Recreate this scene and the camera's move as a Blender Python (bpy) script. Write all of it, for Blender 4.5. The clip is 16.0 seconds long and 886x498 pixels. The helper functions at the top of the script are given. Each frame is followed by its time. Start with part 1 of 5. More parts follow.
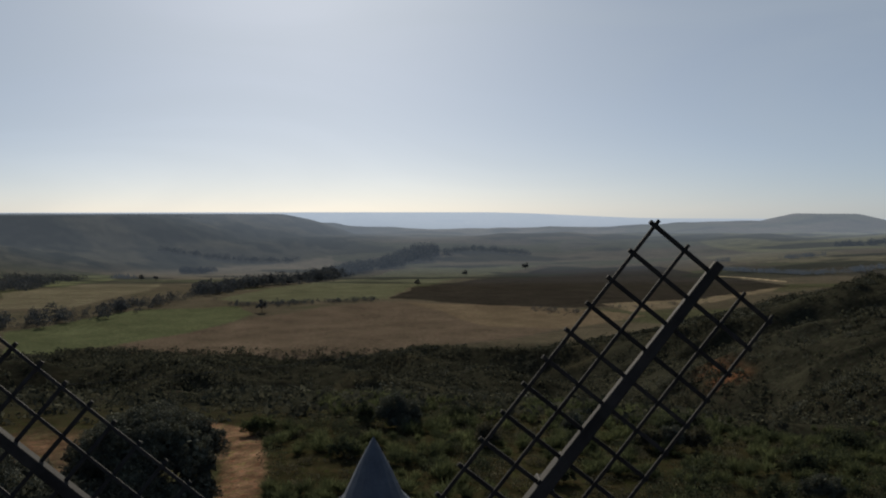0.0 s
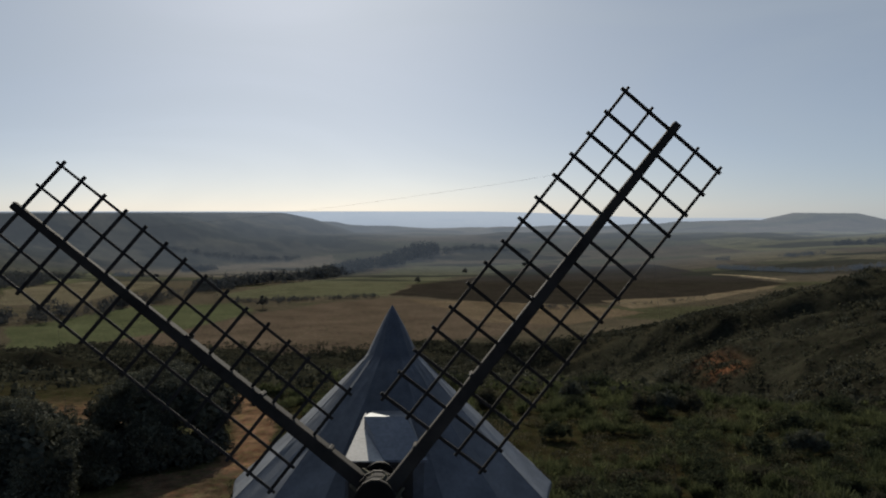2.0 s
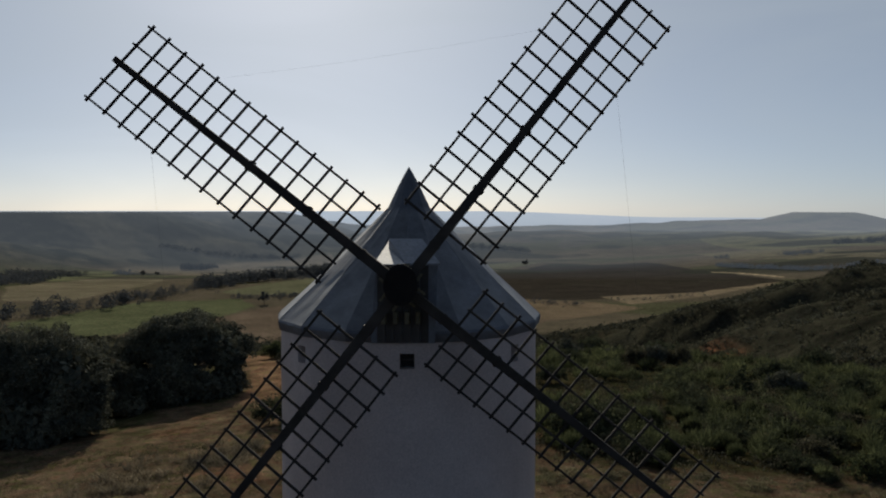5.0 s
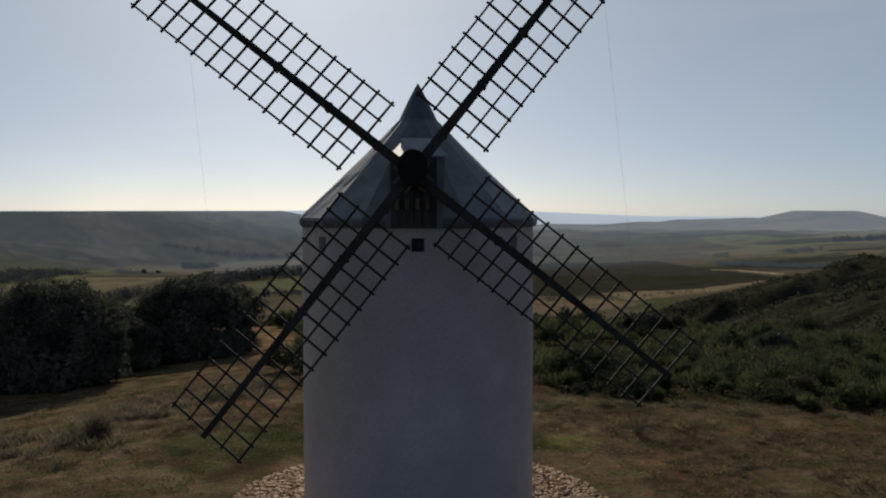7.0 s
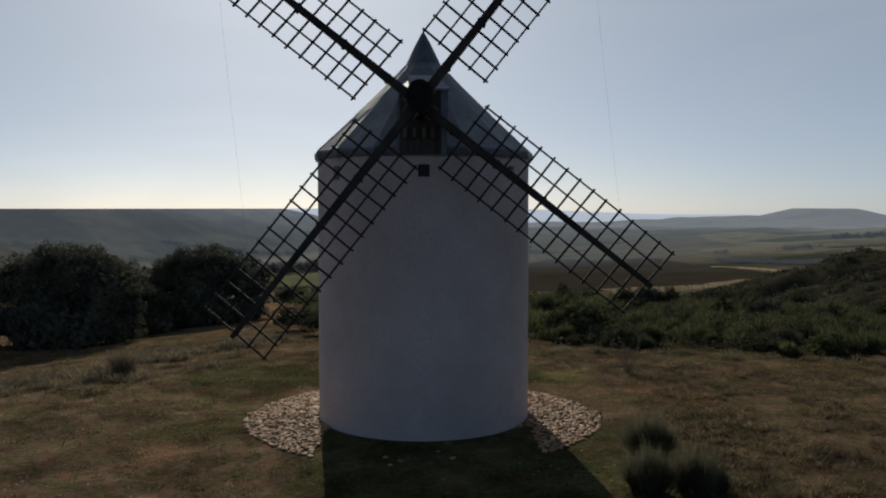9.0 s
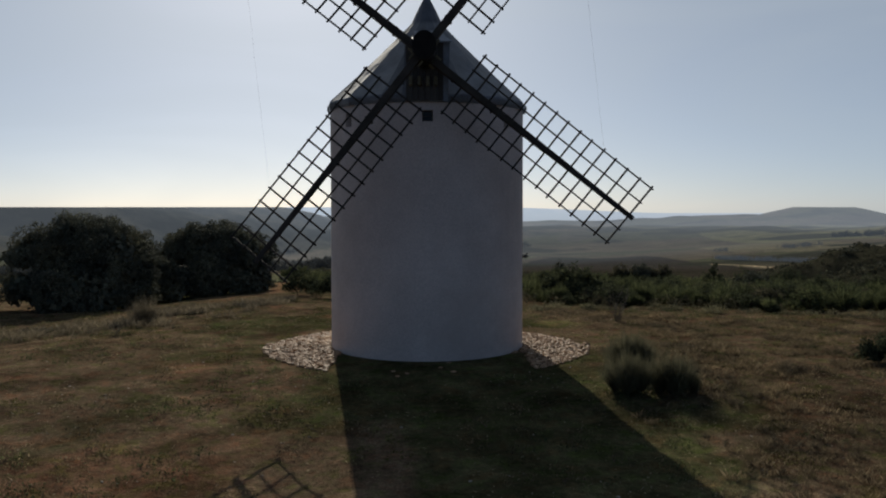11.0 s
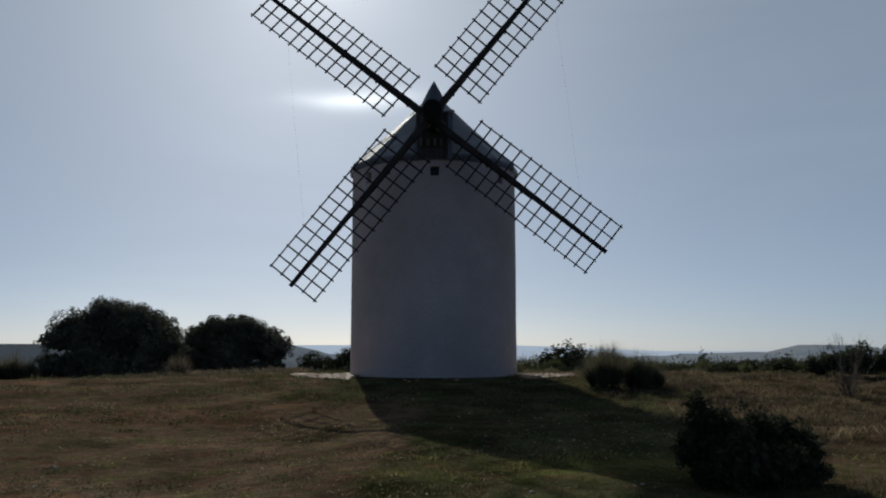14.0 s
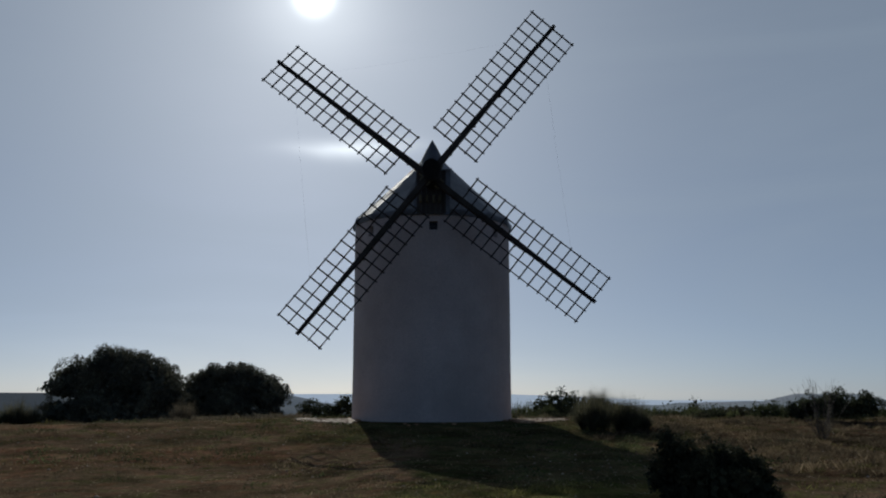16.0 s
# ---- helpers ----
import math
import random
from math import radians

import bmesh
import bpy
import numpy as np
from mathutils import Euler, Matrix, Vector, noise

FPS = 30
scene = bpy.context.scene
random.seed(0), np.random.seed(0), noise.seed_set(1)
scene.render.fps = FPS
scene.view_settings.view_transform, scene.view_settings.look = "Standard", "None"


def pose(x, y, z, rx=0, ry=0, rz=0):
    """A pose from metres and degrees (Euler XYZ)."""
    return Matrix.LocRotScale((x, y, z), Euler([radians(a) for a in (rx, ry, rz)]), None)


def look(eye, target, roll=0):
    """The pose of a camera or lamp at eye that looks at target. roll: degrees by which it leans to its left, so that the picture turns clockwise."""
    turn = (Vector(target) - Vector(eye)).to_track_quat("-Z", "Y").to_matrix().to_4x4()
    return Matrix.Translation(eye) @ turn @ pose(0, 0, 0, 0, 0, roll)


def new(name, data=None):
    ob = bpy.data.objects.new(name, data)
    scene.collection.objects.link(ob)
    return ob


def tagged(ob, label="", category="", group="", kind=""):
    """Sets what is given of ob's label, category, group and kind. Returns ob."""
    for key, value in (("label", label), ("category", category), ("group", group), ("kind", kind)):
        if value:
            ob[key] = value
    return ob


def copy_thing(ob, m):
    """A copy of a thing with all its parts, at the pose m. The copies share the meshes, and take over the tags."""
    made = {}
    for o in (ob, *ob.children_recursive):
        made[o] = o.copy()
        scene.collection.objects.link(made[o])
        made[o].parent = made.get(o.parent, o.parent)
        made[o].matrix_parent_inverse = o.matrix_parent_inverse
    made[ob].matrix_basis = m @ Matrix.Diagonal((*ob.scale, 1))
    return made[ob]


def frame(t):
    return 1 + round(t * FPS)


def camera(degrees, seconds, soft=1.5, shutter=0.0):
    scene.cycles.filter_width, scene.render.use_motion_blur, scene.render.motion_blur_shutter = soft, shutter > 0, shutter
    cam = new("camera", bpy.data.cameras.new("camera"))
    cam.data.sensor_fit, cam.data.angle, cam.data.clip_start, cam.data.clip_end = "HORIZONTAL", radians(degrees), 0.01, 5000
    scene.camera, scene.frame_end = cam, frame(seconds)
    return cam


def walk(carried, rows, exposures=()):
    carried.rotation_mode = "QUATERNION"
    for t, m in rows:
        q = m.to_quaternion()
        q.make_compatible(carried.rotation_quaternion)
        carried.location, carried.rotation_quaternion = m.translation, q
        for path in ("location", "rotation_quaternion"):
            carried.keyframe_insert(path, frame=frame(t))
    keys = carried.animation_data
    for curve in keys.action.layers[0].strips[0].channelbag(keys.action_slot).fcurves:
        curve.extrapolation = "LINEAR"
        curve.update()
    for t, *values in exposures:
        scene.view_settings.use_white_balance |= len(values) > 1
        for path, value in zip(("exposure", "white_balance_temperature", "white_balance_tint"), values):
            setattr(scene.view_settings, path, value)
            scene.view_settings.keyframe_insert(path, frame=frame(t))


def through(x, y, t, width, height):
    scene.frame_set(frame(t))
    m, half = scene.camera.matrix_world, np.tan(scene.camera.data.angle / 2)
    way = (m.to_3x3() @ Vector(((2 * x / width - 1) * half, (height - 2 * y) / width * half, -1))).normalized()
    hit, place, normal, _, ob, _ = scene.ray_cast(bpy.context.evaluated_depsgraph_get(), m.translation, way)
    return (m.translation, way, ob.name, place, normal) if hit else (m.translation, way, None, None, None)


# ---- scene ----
cam = camera(55.77, 16.0, soft=2.0)
PATH = [
    (0, pose(1.293, -15.354, 16.456, 87.331, 0.011, 0.007)),
    (0.5, pose(1.206, -16.056, 15.878, 87.322, 0.006, 0.010)),
    (1, pose(1.139, -16.797, 15.317, 87.317, 0.004, 0.013)),
    (1.5, pose(1.123, -17.431, 14.826, 87.317, -0.008, 0.007)),
    (2, pose(1.102, -18.115, 14.324, 87.299, -0.049, 0.007)),
    (2.5, pose(1.051, -18.756, 13.829, 87.306, -0.038, 0.004)),
    (3, pose(1.003, -19.420, 13.291, 87.286, -0.058, 0.003)),
    (3.5, pose(0.959, -20.023, 12.765, 87.319, -0.032, 0.000)),
    (4, pose(0.930, -20.728, 12.229, 87.295, -0.041, -0.002)),
    (6.5, pose(0.793, -24.014, 9.278, 87.341, 0.015, 0.001)),
    (7, pose(0.730, -24.519, 8.591, 87.297, 0.047, 0.007)),
    (7.5, pose(0.709, -25.158, 7.958, 87.235, 0.005, 0.003)),
    (8, pose(0.676, -25.772, 7.501, 87.218, 0.014, -0.002)),
    (8.5, pose(0.631, -26.319, 7.121, 87.190, 0.062, -0.005)),
    (9, pose(0.621, -26.898, 6.647, 87.175, 0.051, -0.008)),
    (11.5, pose(0.552, -30.061, 4.299, 87.108, 0.030, 0.013)),
    (12, pose(0.541, -30.567, 3.668, 87.154, 0.011, 0.007)),
    (12.5, pose(0.524, -31.046, 3.188, 87.253, 0.032, 0.008)),
    (13, pose(0.490, -31.552, 2.763, 89.689, 0.031, 0.003)),
    (13.5, pose(0.464, -32.039, 2.323, 92.569, 0.022, -0.012)),
    (13.7, pose(0.461, -32.227, 2.157, 93.696, 0.018, -0.027)),
    (14, pose(0.553, -34.236, 1.183, 96.564, 0.014, 0.291)),
    (14.5, pose(0.525, -34.755, 1.106, 96.991, 0.017, 0.220)),
    (15, pose(0.509, -35.177, 1.086, 97.228, 0.014, 0.119)),
    (15.5, pose(0.467, -35.609, 1.065, 98.633, -0.004, 0.016)),
    (16, pose(0.417, -36.025, 1.058, 99.846, -0.002, -0.092)),
]
walk(cam, PATH, exposures=[(0, -0.45, 6450, 7), (6, -0.40, 6550, 7), (11.5, -0.30, 6550, 7), (13.0, -0.25, 6480, 7), (13.7, -0.3, 6400, 7), (14.0, -0.62, 6080, 6), (15.3, -0.68, 6020, 6), (16, -0.82, 5960, 6)])


# ---------------------------------------------------------------- light
SUN_AZ, SUN_EL = -9.3, 26.4          # degrees from +y towards +x, and above the horizon
SUN_WAY = Vector((math.sin(radians(SUN_AZ)) * math.cos(radians(SUN_EL)),
                  math.cos(radians(SUN_AZ)) * math.cos(radians(SUN_EL)), math.sin(radians(SUN_EL))))
world = bpy.data.worlds.new("sky")
scene.world = world
world.use_nodes = True
wn = world.node_tree.nodes
sky = wn.new("ShaderNodeTexSky")
sky.sky_type = "NISHITA"
sky.sun_disc = False
sky.sun_elevation, sky.sun_rotation = radians(SUN_EL), radians(SUN_AZ)
sky.air_density, sky.dust_density, sky.ozone_density, sky.altitude = 0.5, 1.28, 2.8, 900
wn["Background"].inputs["Strength"].default_value = 0.081
wl = world.node_tree.links.new
around_us = wn.new("ShaderNodeTexCoord")


def sky_dot(way):
    """How near each part of the sky is to one direction: the cosine between them."""
    d = wn.new("ShaderNodeVectorMath")
    d.operation = "DOT_PRODUCT"
    d.inputs[1].default_value = way
    wl(around_us.outputs["Generated"], d.inputs[0])
    return d.outputs["Value"]


def sky_math(op, a, b=0.0):
    m = wn.new("ShaderNodeMath")
    m.operation = op
    for k, v in enumerate((a, b)):
        if isinstance(v, (int, float)):
            m.inputs[k].default_value = v
        else:
            wl(v, m.inputs[k])
    return m.outputs[0]


to_sun = sky_dot(SUN_WAY)
# thin high haze that scatters light forwards: full round the sun, thin on the far side of the sky
forward = wn.new("ShaderNodeMapRange")
forward.interpolation_type = "SMOOTHSTEP"
for key, v in (("From Min", 0.30), ("From Max", 0.74), ("To Min", 0.06), ("To Max", 0.54)):
    forward.inputs[key].default_value = v
wl(to_sun, forward.inputs["Value"])
wisps = wn.new("ShaderNodeTexNoise")      # faint drawn-out cirrus
wisps.inputs["Scale"].default_value, wisps.inputs["Detail"].default_value, wisps.inputs["Distortion"].default_value = 2.2, 7, 1.2
stretch = wn.new("ShaderNodeMapping")
stretch.inputs["Scale"].default_value = (0.8, 1.0, 3.6)
wl(around_us.outputs["Generated"], stretch.inputs["Vector"])
wl(stretch.outputs["Vector"], wisps.inputs["Vector"])
share = wn.new("ShaderNodeMapRange")
for key, v in (("From Min", 0.35), ("From Max", 0.78), ("To Min", 0.90), ("To Max", 1.18)):
    share.inputs[key].default_value = v
wl(wisps.outputs["Fac"], share.inputs["Value"])
veil = wn.new("ShaderNodeMix")
veil.data_type = "RGBA"
veil.inputs[7].default_value = (7.0, 7.85, 8.7, 1)
wl(sky_math("MULTIPLY", forward.outputs["Result"], share.outputs["Result"]), veil.inputs[0])
wl(sky.outputs["Color"], veil.inputs[6])
# bright haze close round the sun, and a thin lit cloud below it
near_sun = sky_math("MAXIMUM", to_sun, 0.0)
aureole = sky_math("ADD", sky_math("MULTIPLY", sky_math("POWER", near_sun, 8000.0), 60.0),
                   sky_math("ADD", sky_math("MULTIPLY", sky_math("POWER", near_sun, 420.0), 6.0), sky_math("MULTIPLY", sky_math("POWER", near_sun, 24.0), 1.9)))
CLOUD_AZ, CLOUD_EL = radians(-6.3), radians(16.6)
across = sky_dot((math.cos(CLOUD_AZ), -math.sin(CLOUD_AZ), 0.0))
upward = sky_dot((-math.sin(CLOUD_EL) * math.sin(CLOUD_AZ), -math.sin(CLOUD_EL) * math.cos(CLOUD_AZ), math.cos(CLOUD_EL)))
ahead = sky_math("GREATER_THAN", sky_dot((math.sin(CLOUD_AZ), math.cos(CLOUD_AZ), 0.0)), 0.0)
upward = sky_math("SUBTRACT", upward, sky_math("MULTIPLY", across, 0.06))
upward = sky_math("ADD", upward, sky_math("MULTIPLY", sky_math("SUBTRACT", wisps.outputs["Fac"], 0.5), 0.03))
spread = sky_math("ADD", sky_math("POWER", sky_math("DIVIDE", across, 0.060), 2.0), sky_math("POWER", sky_math("ABSOLUTE", sky_math("DIVIDE", upward, 0.0100)), 1.6))
cloud = sky_math("MULTIPLY", sky_math("MULTIPLY", sky_math("EXPONENT", sky_math("MULTIPLY", spread, -1.0)), 11.0), ahead)
bright = wn.new("ShaderNodeVectorMath")
bright.operation = "SCALE"
bright.inputs[0].default_value = (1.0, 0.97, 0.90)
wl(sky_math("ADD", aureole, cloud), bright.inputs["Scale"])
whole = wn.new("ShaderNodeVectorMath")
whole.operation = "ADD"
wl(veil.outputs[2], whole.inputs[0])
wl(bright.outputs[0], whole.inputs[1])
wl(whole.outputs[0], wn["Background"].inputs["Color"])
sun = new("sun", bpy.data.lights.new("sun", "SUN"))
sun.data.energy, sun.data.angle, sun.data.color = 5.0, radians(0.53), (1.0, 0.91, 0.78)
sun.matrix_world = look(SUN_WAY * 200, (0, 0, 0))


# ---------------------------------------------------------------- materials
def nodes_of(name):
    m = bpy.data.materials.new(name)
    m.use_nodes = True
    nt = m.node_tree
    return m, nt, nt.nodes["Principled BSDF"], nt.links.new


def noise_node(nt, link, scale, detail=4, rough=0.6, coord="Object"):
    tc = nt.nodes.new("ShaderNodeTexCoord")
    n = nt.nodes.new("ShaderNodeTexNoise")
    n.inputs["Scale"].default_value, n.inputs["Detail"].default_value, n.inputs["Roughness"].default_value = scale, detail, rough
    link(tc.outputs[coord], n.inputs["Vector"])
    return n


def ramp_node(nt, link, fac, stops):
    r = nt.nodes.new("ShaderNodeValToRGB")
    e = r.color_ramp.elements
    e[0].position, e[0].color = stops[0][0], (*stops[0][1], 1)
    e[1].position, e[1].color = stops[-1][0], (*stops[-1][1], 1)
    for p, c in stops[1:-1]:
        k = e.new(p)
        k.color = (*c, 1)
    link(fac, r.inputs["Fac"])
    return r


def mix_node(nt, link, mode, fac, a, b):
    m = nt.nodes.new("ShaderNodeMix")
    m.data_type, m.blend_type = "RGBA", mode
    for key, v in (("Factor", fac), ("A", a), ("B", b)):
        sock = m.inputs[key] if key == "Factor" else m.inputs[6 if key == "A" else 7]
        if isinstance(v, (int, float)):
            sock.default_value = v
        elif isinstance(v, tuple):
            sock.default_value = (*v, 1)
        else:
            link(v, sock)
    return m.outputs[2]


def bump_node(nt, link, heights, strength, dist, bsdf):
    b = nt.nodes.new("ShaderNodeBump")
    b.inputs["Strength"].default_value, b.inputs["Distance"].default_value = strength, dist
    link(heights, b.inputs["Height"])
    link(b.outputs["Normal"], bsdf.inputs["Normal"])


def surface(name, dark, light, scale=4.0, fine=30.0, rough=0.8, metal=0.0, bump=0.3, dist=0.01, stain=None, vary=0.15, island=False):
    """Two scales of colour noise, a fine bump, a stain layer and a shade that differs from piece to piece."""
    m, nt, bsdf, link = nodes_of(name)
    big, small = noise_node(nt, link, scale), noise_node(nt, link, fine, 6, 0.7)
    col = ramp_node(nt, link, big.outputs["Fac"], [(0.3, dark), (0.7, light)]).outputs["Color"]
    grain = ramp_node(nt, link, small.outputs["Fac"], [(0.25, (0.72, 0.72, 0.72)), (0.75, (1.2, 1.2, 1.2))]).outputs["Color"]
    col = mix_node(nt, link, "MULTIPLY", 1.0, col, grain)
    if stain:
        st = noise_node(nt, link, scale * 0.45, 5, 0.65)
        f = ramp_node(nt, link, st.outputs["Fac"], [(0.52, (0, 0, 0)), (0.68, (1, 1, 1))]).outputs["Color"]
        col = mix_node(nt, link, "MIX", f, col, stain)
    if vary:
        if island:
            src = nt.nodes.new("ShaderNodeNewGeometry").outputs["Random Per Island"]
        else:
            src = nt.nodes.new("ShaderNodeObjectInfo").outputs["Random"]
        v = ramp_node(nt, link, src, [(0, (1 - vary,) * 3), (1, (1 + vary,) * 3)]).outputs["Color"]
        col = mix_node(nt, link, "MULTIPLY", 1.0, col, v)
    link(col, bsdf.inputs["Base Color"])
    rr = ramp_node(nt, link, small.outputs["Fac"], [(0.2, (max(rough - 0.12, 0),) * 3), (0.8, (min(rough + 0.1, 1),) * 3)]).outputs["Color"]
    link(rr, bsdf.inputs["Roughness"])
    bsdf.inputs["Metallic"].default_value = metal
    bsdf.inputs["Specular IOR Level"].default_value = 0.2 if rough > 0.6 else 0.5
    if bump:
        bump_node(nt, link, small.outputs["Fac"], bump, dist, bsdf)
    return m


def leaf_surface(name, a, b, through=0.35, rough=0.9, gloss=0.0):
    """Leaves: each one its own shade, some light shining through."""
    m, nt, bsdf, link = nodes_of(name)
    src = nt.nodes.new("ShaderNodeNewGeometry").outputs["Random Per Island"]
    col = ramp_node(nt, link, src, [(0, a), (0.8, b), (1, tuple(min(1, c * 1.5) for c in b))]).outputs["Color"]
    big = noise_node(nt, link, 0.55, 4)
    shade = ramp_node(nt, link, big.outputs["Fac"], [(0.36, (0.52, 0.55, 0.58)), (0.64, (1.45, 1.38, 1.22))]).outputs["Color"]
    col = mix_node(nt, link, "MULTIPLY", 1.0, col, shade)
    link(col, bsdf.inputs["Base Color"])
    bsdf.inputs["Roughness"].default_value = rough
    bsdf.inputs["Specular IOR Level"].default_value = gloss
    tr = nt.nodes.new("ShaderNodeBsdfTranslucent")
    link(col, tr.inputs["Color"])
    mx = nt.nodes.new("ShaderNodeMixShader")
    mx.inputs[0].default_value = through
    link(bsdf.outputs[0], mx.inputs[1])
    link(tr.outputs[0], mx.inputs[2])
    link(mx.outputs[0], nt.nodes["Material Output"].inputs["Surface"])
    return m


def ground_surface(name, haze_glow=False):
    """Soil, turf and field colours from the land's cover, with grain at three scales; the far land emits a painted
    haze.
    """
    m, nt, bsdf, link = nodes_of(name)
    at = nt.nodes.new("ShaderNodeAttribute")
    at.attribute_name = "cover"
    n1, n2, n3, n4 = noise_node(nt, link, 0.6, 6, 0.65), noise_node(nt, link, 5.0, 8, 0.75), noise_node(nt, link, 0.03, 6, 0.65), noise_node(nt, link, 26.0, 5, 0.75)
    col = at.outputs["Color"]
    for n, lo, hi in ((n1, 0.48, 1.50), (n2, 0.42, 1.6), (n3, 0.72, 1.28), (n4, 0.45, 1.6)):
        v = ramp_node(nt, link, n.outputs["Fac"], [(0.28, (lo, lo, lo * 0.97)), (0.72, (hi, hi * 0.98, hi * 0.95))]).outputs["Color"]
        col = mix_node(nt, link, "MULTIPLY", 1.0, col, v)
    # straw and moss in small patches
    n5 = noise_node(nt, link, 1.7, 7, 0.7)
    tint = ramp_node(nt, link, n5.outputs["Fac"], [(0.34, (0.78, 1.02, 0.60)), (0.5, (1.0, 1.0, 1.0)), (0.66, (1.20, 0.94, 0.84))]).outputs["Color"]
    col = mix_node(nt, link, "MULTIPLY", 1.0, col, tint)
    link(col, bsdf.inputs["Base Color"])
    bsdf.inputs["Roughness"].default_value = 0.95
    bsdf.inputs["Specular IOR Level"].default_value = 0.0
    both = nt.nodes.new("ShaderNodeMath")
    both.operation = "MULTIPLY_ADD"
    link(n4.outputs["Fac"], both.inputs[0])
    both.inputs[1].default_value = 0.35
    link(n2.outputs["Fac"], both.inputs[2])
    bump_node(nt, link, both.outputs[0], 0.8, 0.08, bsdf)
    if haze_glow:
        # blue-grey emission stands in for the haze over distant land
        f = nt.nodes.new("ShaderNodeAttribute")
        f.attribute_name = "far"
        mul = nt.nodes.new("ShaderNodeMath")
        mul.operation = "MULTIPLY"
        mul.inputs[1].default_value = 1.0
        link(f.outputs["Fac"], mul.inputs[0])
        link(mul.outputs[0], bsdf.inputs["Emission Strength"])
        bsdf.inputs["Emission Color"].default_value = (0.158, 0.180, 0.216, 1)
    return m


M_GROUND = ground_surface("ground")
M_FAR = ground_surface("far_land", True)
M_PLASTER = surface("white_plaster", (0.49, 0.418, 0.382), (0.64, 0.552, 0.508), 0.5, 22, 0.92, bump=0.25, dist=0.010, stain=(0.45, 0.375, 0.335), vary=0)
M_ZINC = surface("zinc_sheet", (0.105, 0.114, 0.130), (0.185, 0.198, 0.220), 1.3, 9, 0.60, 0.42, 0.2, 0.010, (0.090, 0.099, 0.112), 0.22)
M_ZINC_DULL = surface("dull_zinc", (0.20, 0.22, 0.25), (0.30, 0.32, 0.36), 1.4, 14, 0.75, 0.2, 0.15, 0.01, None, 0.05)
# lighter copy of the zinc, with sunlight put into its colour
M_ZINC_SUNLIT = surface("sunlit_zinc", (0.56, 0.55, 0.53), (0.68, 0.66, 0.63), 2.0, 18, 0.7, 0.1, 0.1, 0.005, None, 0.05)
M_BEAM = surface("tarred_beam", (0.030, 0.026, 0.022), (0.060, 0.052, 0.044), 2.0, 40, 0.85, 0, 0.35, 0.006, (0.065, 0.055, 0.046), 0.2)
M_TAR = surface("tar", (0.009, 0.008, 0.008), (0.020, 0.017, 0.015), 3.0, 40, 0.9, 0, 0.4, 0.006, None, 0)
M_PEBBLE = surface("pebble", (0.19, 0.155, 0.115), (0.40, 0.35, 0.29), 3.5, 26, 0.85, 0, 0.3, 0.01, None, 0.3, True)
M_BATTEN = surface("dark_batten", (0.028, 0.024, 0.021), (0.054, 0.047, 0.040), 3.0, 50, 0.85, 0, 0.3, 0.004, None, 0.3)
M_BOARD = surface("dark_board", (0.050, 0.046, 0.042), (0.085, 0.078, 0.070), 2.5, 35, 0.75, 0, 0.4, 0.006, None, 0.25)
M_PALEWOOD = surface("worn_wood", (0.11, 0.10, 0.065), (0.19, 0.17, 0.11), 5, 50, 0.7, 0, 0.3, 0.004, None, 0.2)
M_IRON = surface("iron", (0.025, 0.022, 0.020), (0.05, 0.043, 0.038), 6, 50, 0.8, 0.2, 0.2, 0.003, None, 0.1)
M_ROPE = surface("rope", (0.10, 0.09, 0.08), (0.16, 0.14, 0.12), 8, 80, 0.9, 0, 0.2, 0.002, None, 0)
M_STONE = surface("cobble", (0.25, 0.150, 0.085), (0.46, 0.315, 0.195), 3.5, 26, 0.62, 0, 0.5, 0.015, (0.26, 0.15, 0.085), 0.3)
M_STONE_LOOSE = surface("cobble_joined", (0.25, 0.150, 0.085), (0.46, 0.315, 0.195), 3.5, 26, 0.62, 0, 0.5, 0.015, (0.26, 0.15, 0.085), 0.3, True)
for _m in (M_STONE, M_STONE_LOOSE):
    _m.node_tree.nodes["Principled BSDF"].inputs["Specular IOR Level"].default_value = 0.06
M_BARK = surface("bark", (0.05, 0.042, 0.035), (0.10, 0.085, 0.07), 3, 25, 0.95, 0, 0.8, 0.02, None, 0.1)
M_OAK = leaf_surface("holm_oak_leaf", (0.064, 0.069, 0.053), (0.122, 0.125, 0.096), 0.14, 0.8, 0.04)
M_SCRUB = leaf_surface("scrub_leaf", (0.034, 0.041, 0.027), (0.074, 0.083, 0.052), 0.3)
M_BROOM = leaf_surface("broom_leaf", (0.042, 0.051, 0.027), (0.102, 0.116, 0.060), 0.35)
M_HEATH = leaf_surface("heath_leaf", (0.046, 0.046, 0.033), (0.108, 0.102, 0.072), 0.3)
M_HILLSCRUB = leaf_surface("hill_scrub_leaf", (0.036, 0.039, 0.030), (0.080, 0.080, 0.060), 0.25)
M_GRASS = leaf_surface("dry_grass", (0.080, 0.062, 0.043), (0.175, 0.142, 0.098), 0.4, 0.8)
M_STRAW = leaf_surface("pale_straw", (0.15, 0.12, 0.085), (0.34, 0.29, 0.215), 0.2, 0.8)
M_WEED = leaf_surface("grey_weed", (0.065, 0.057, 0.044), (0.135, 0.118, 0.092), 0.5, 0.9)
M_DARKSHRUB = leaf_surface("dark_shrub_leaf", (0.030, 0.034, 0.023), (0.066, 0.070, 0.044), 0.25, 0.7, 0.05)
M_TURF = leaf_surface("green_turf", (0.046, 0.047, 0.020), (0.105, 0.098, 0.046), 0.4, 0.8)
M_LUSH = leaf_surface("lush_grass", (0.075, 0.085, 0.030), (0.17, 0.165, 0.068), 0.5, 0.8)
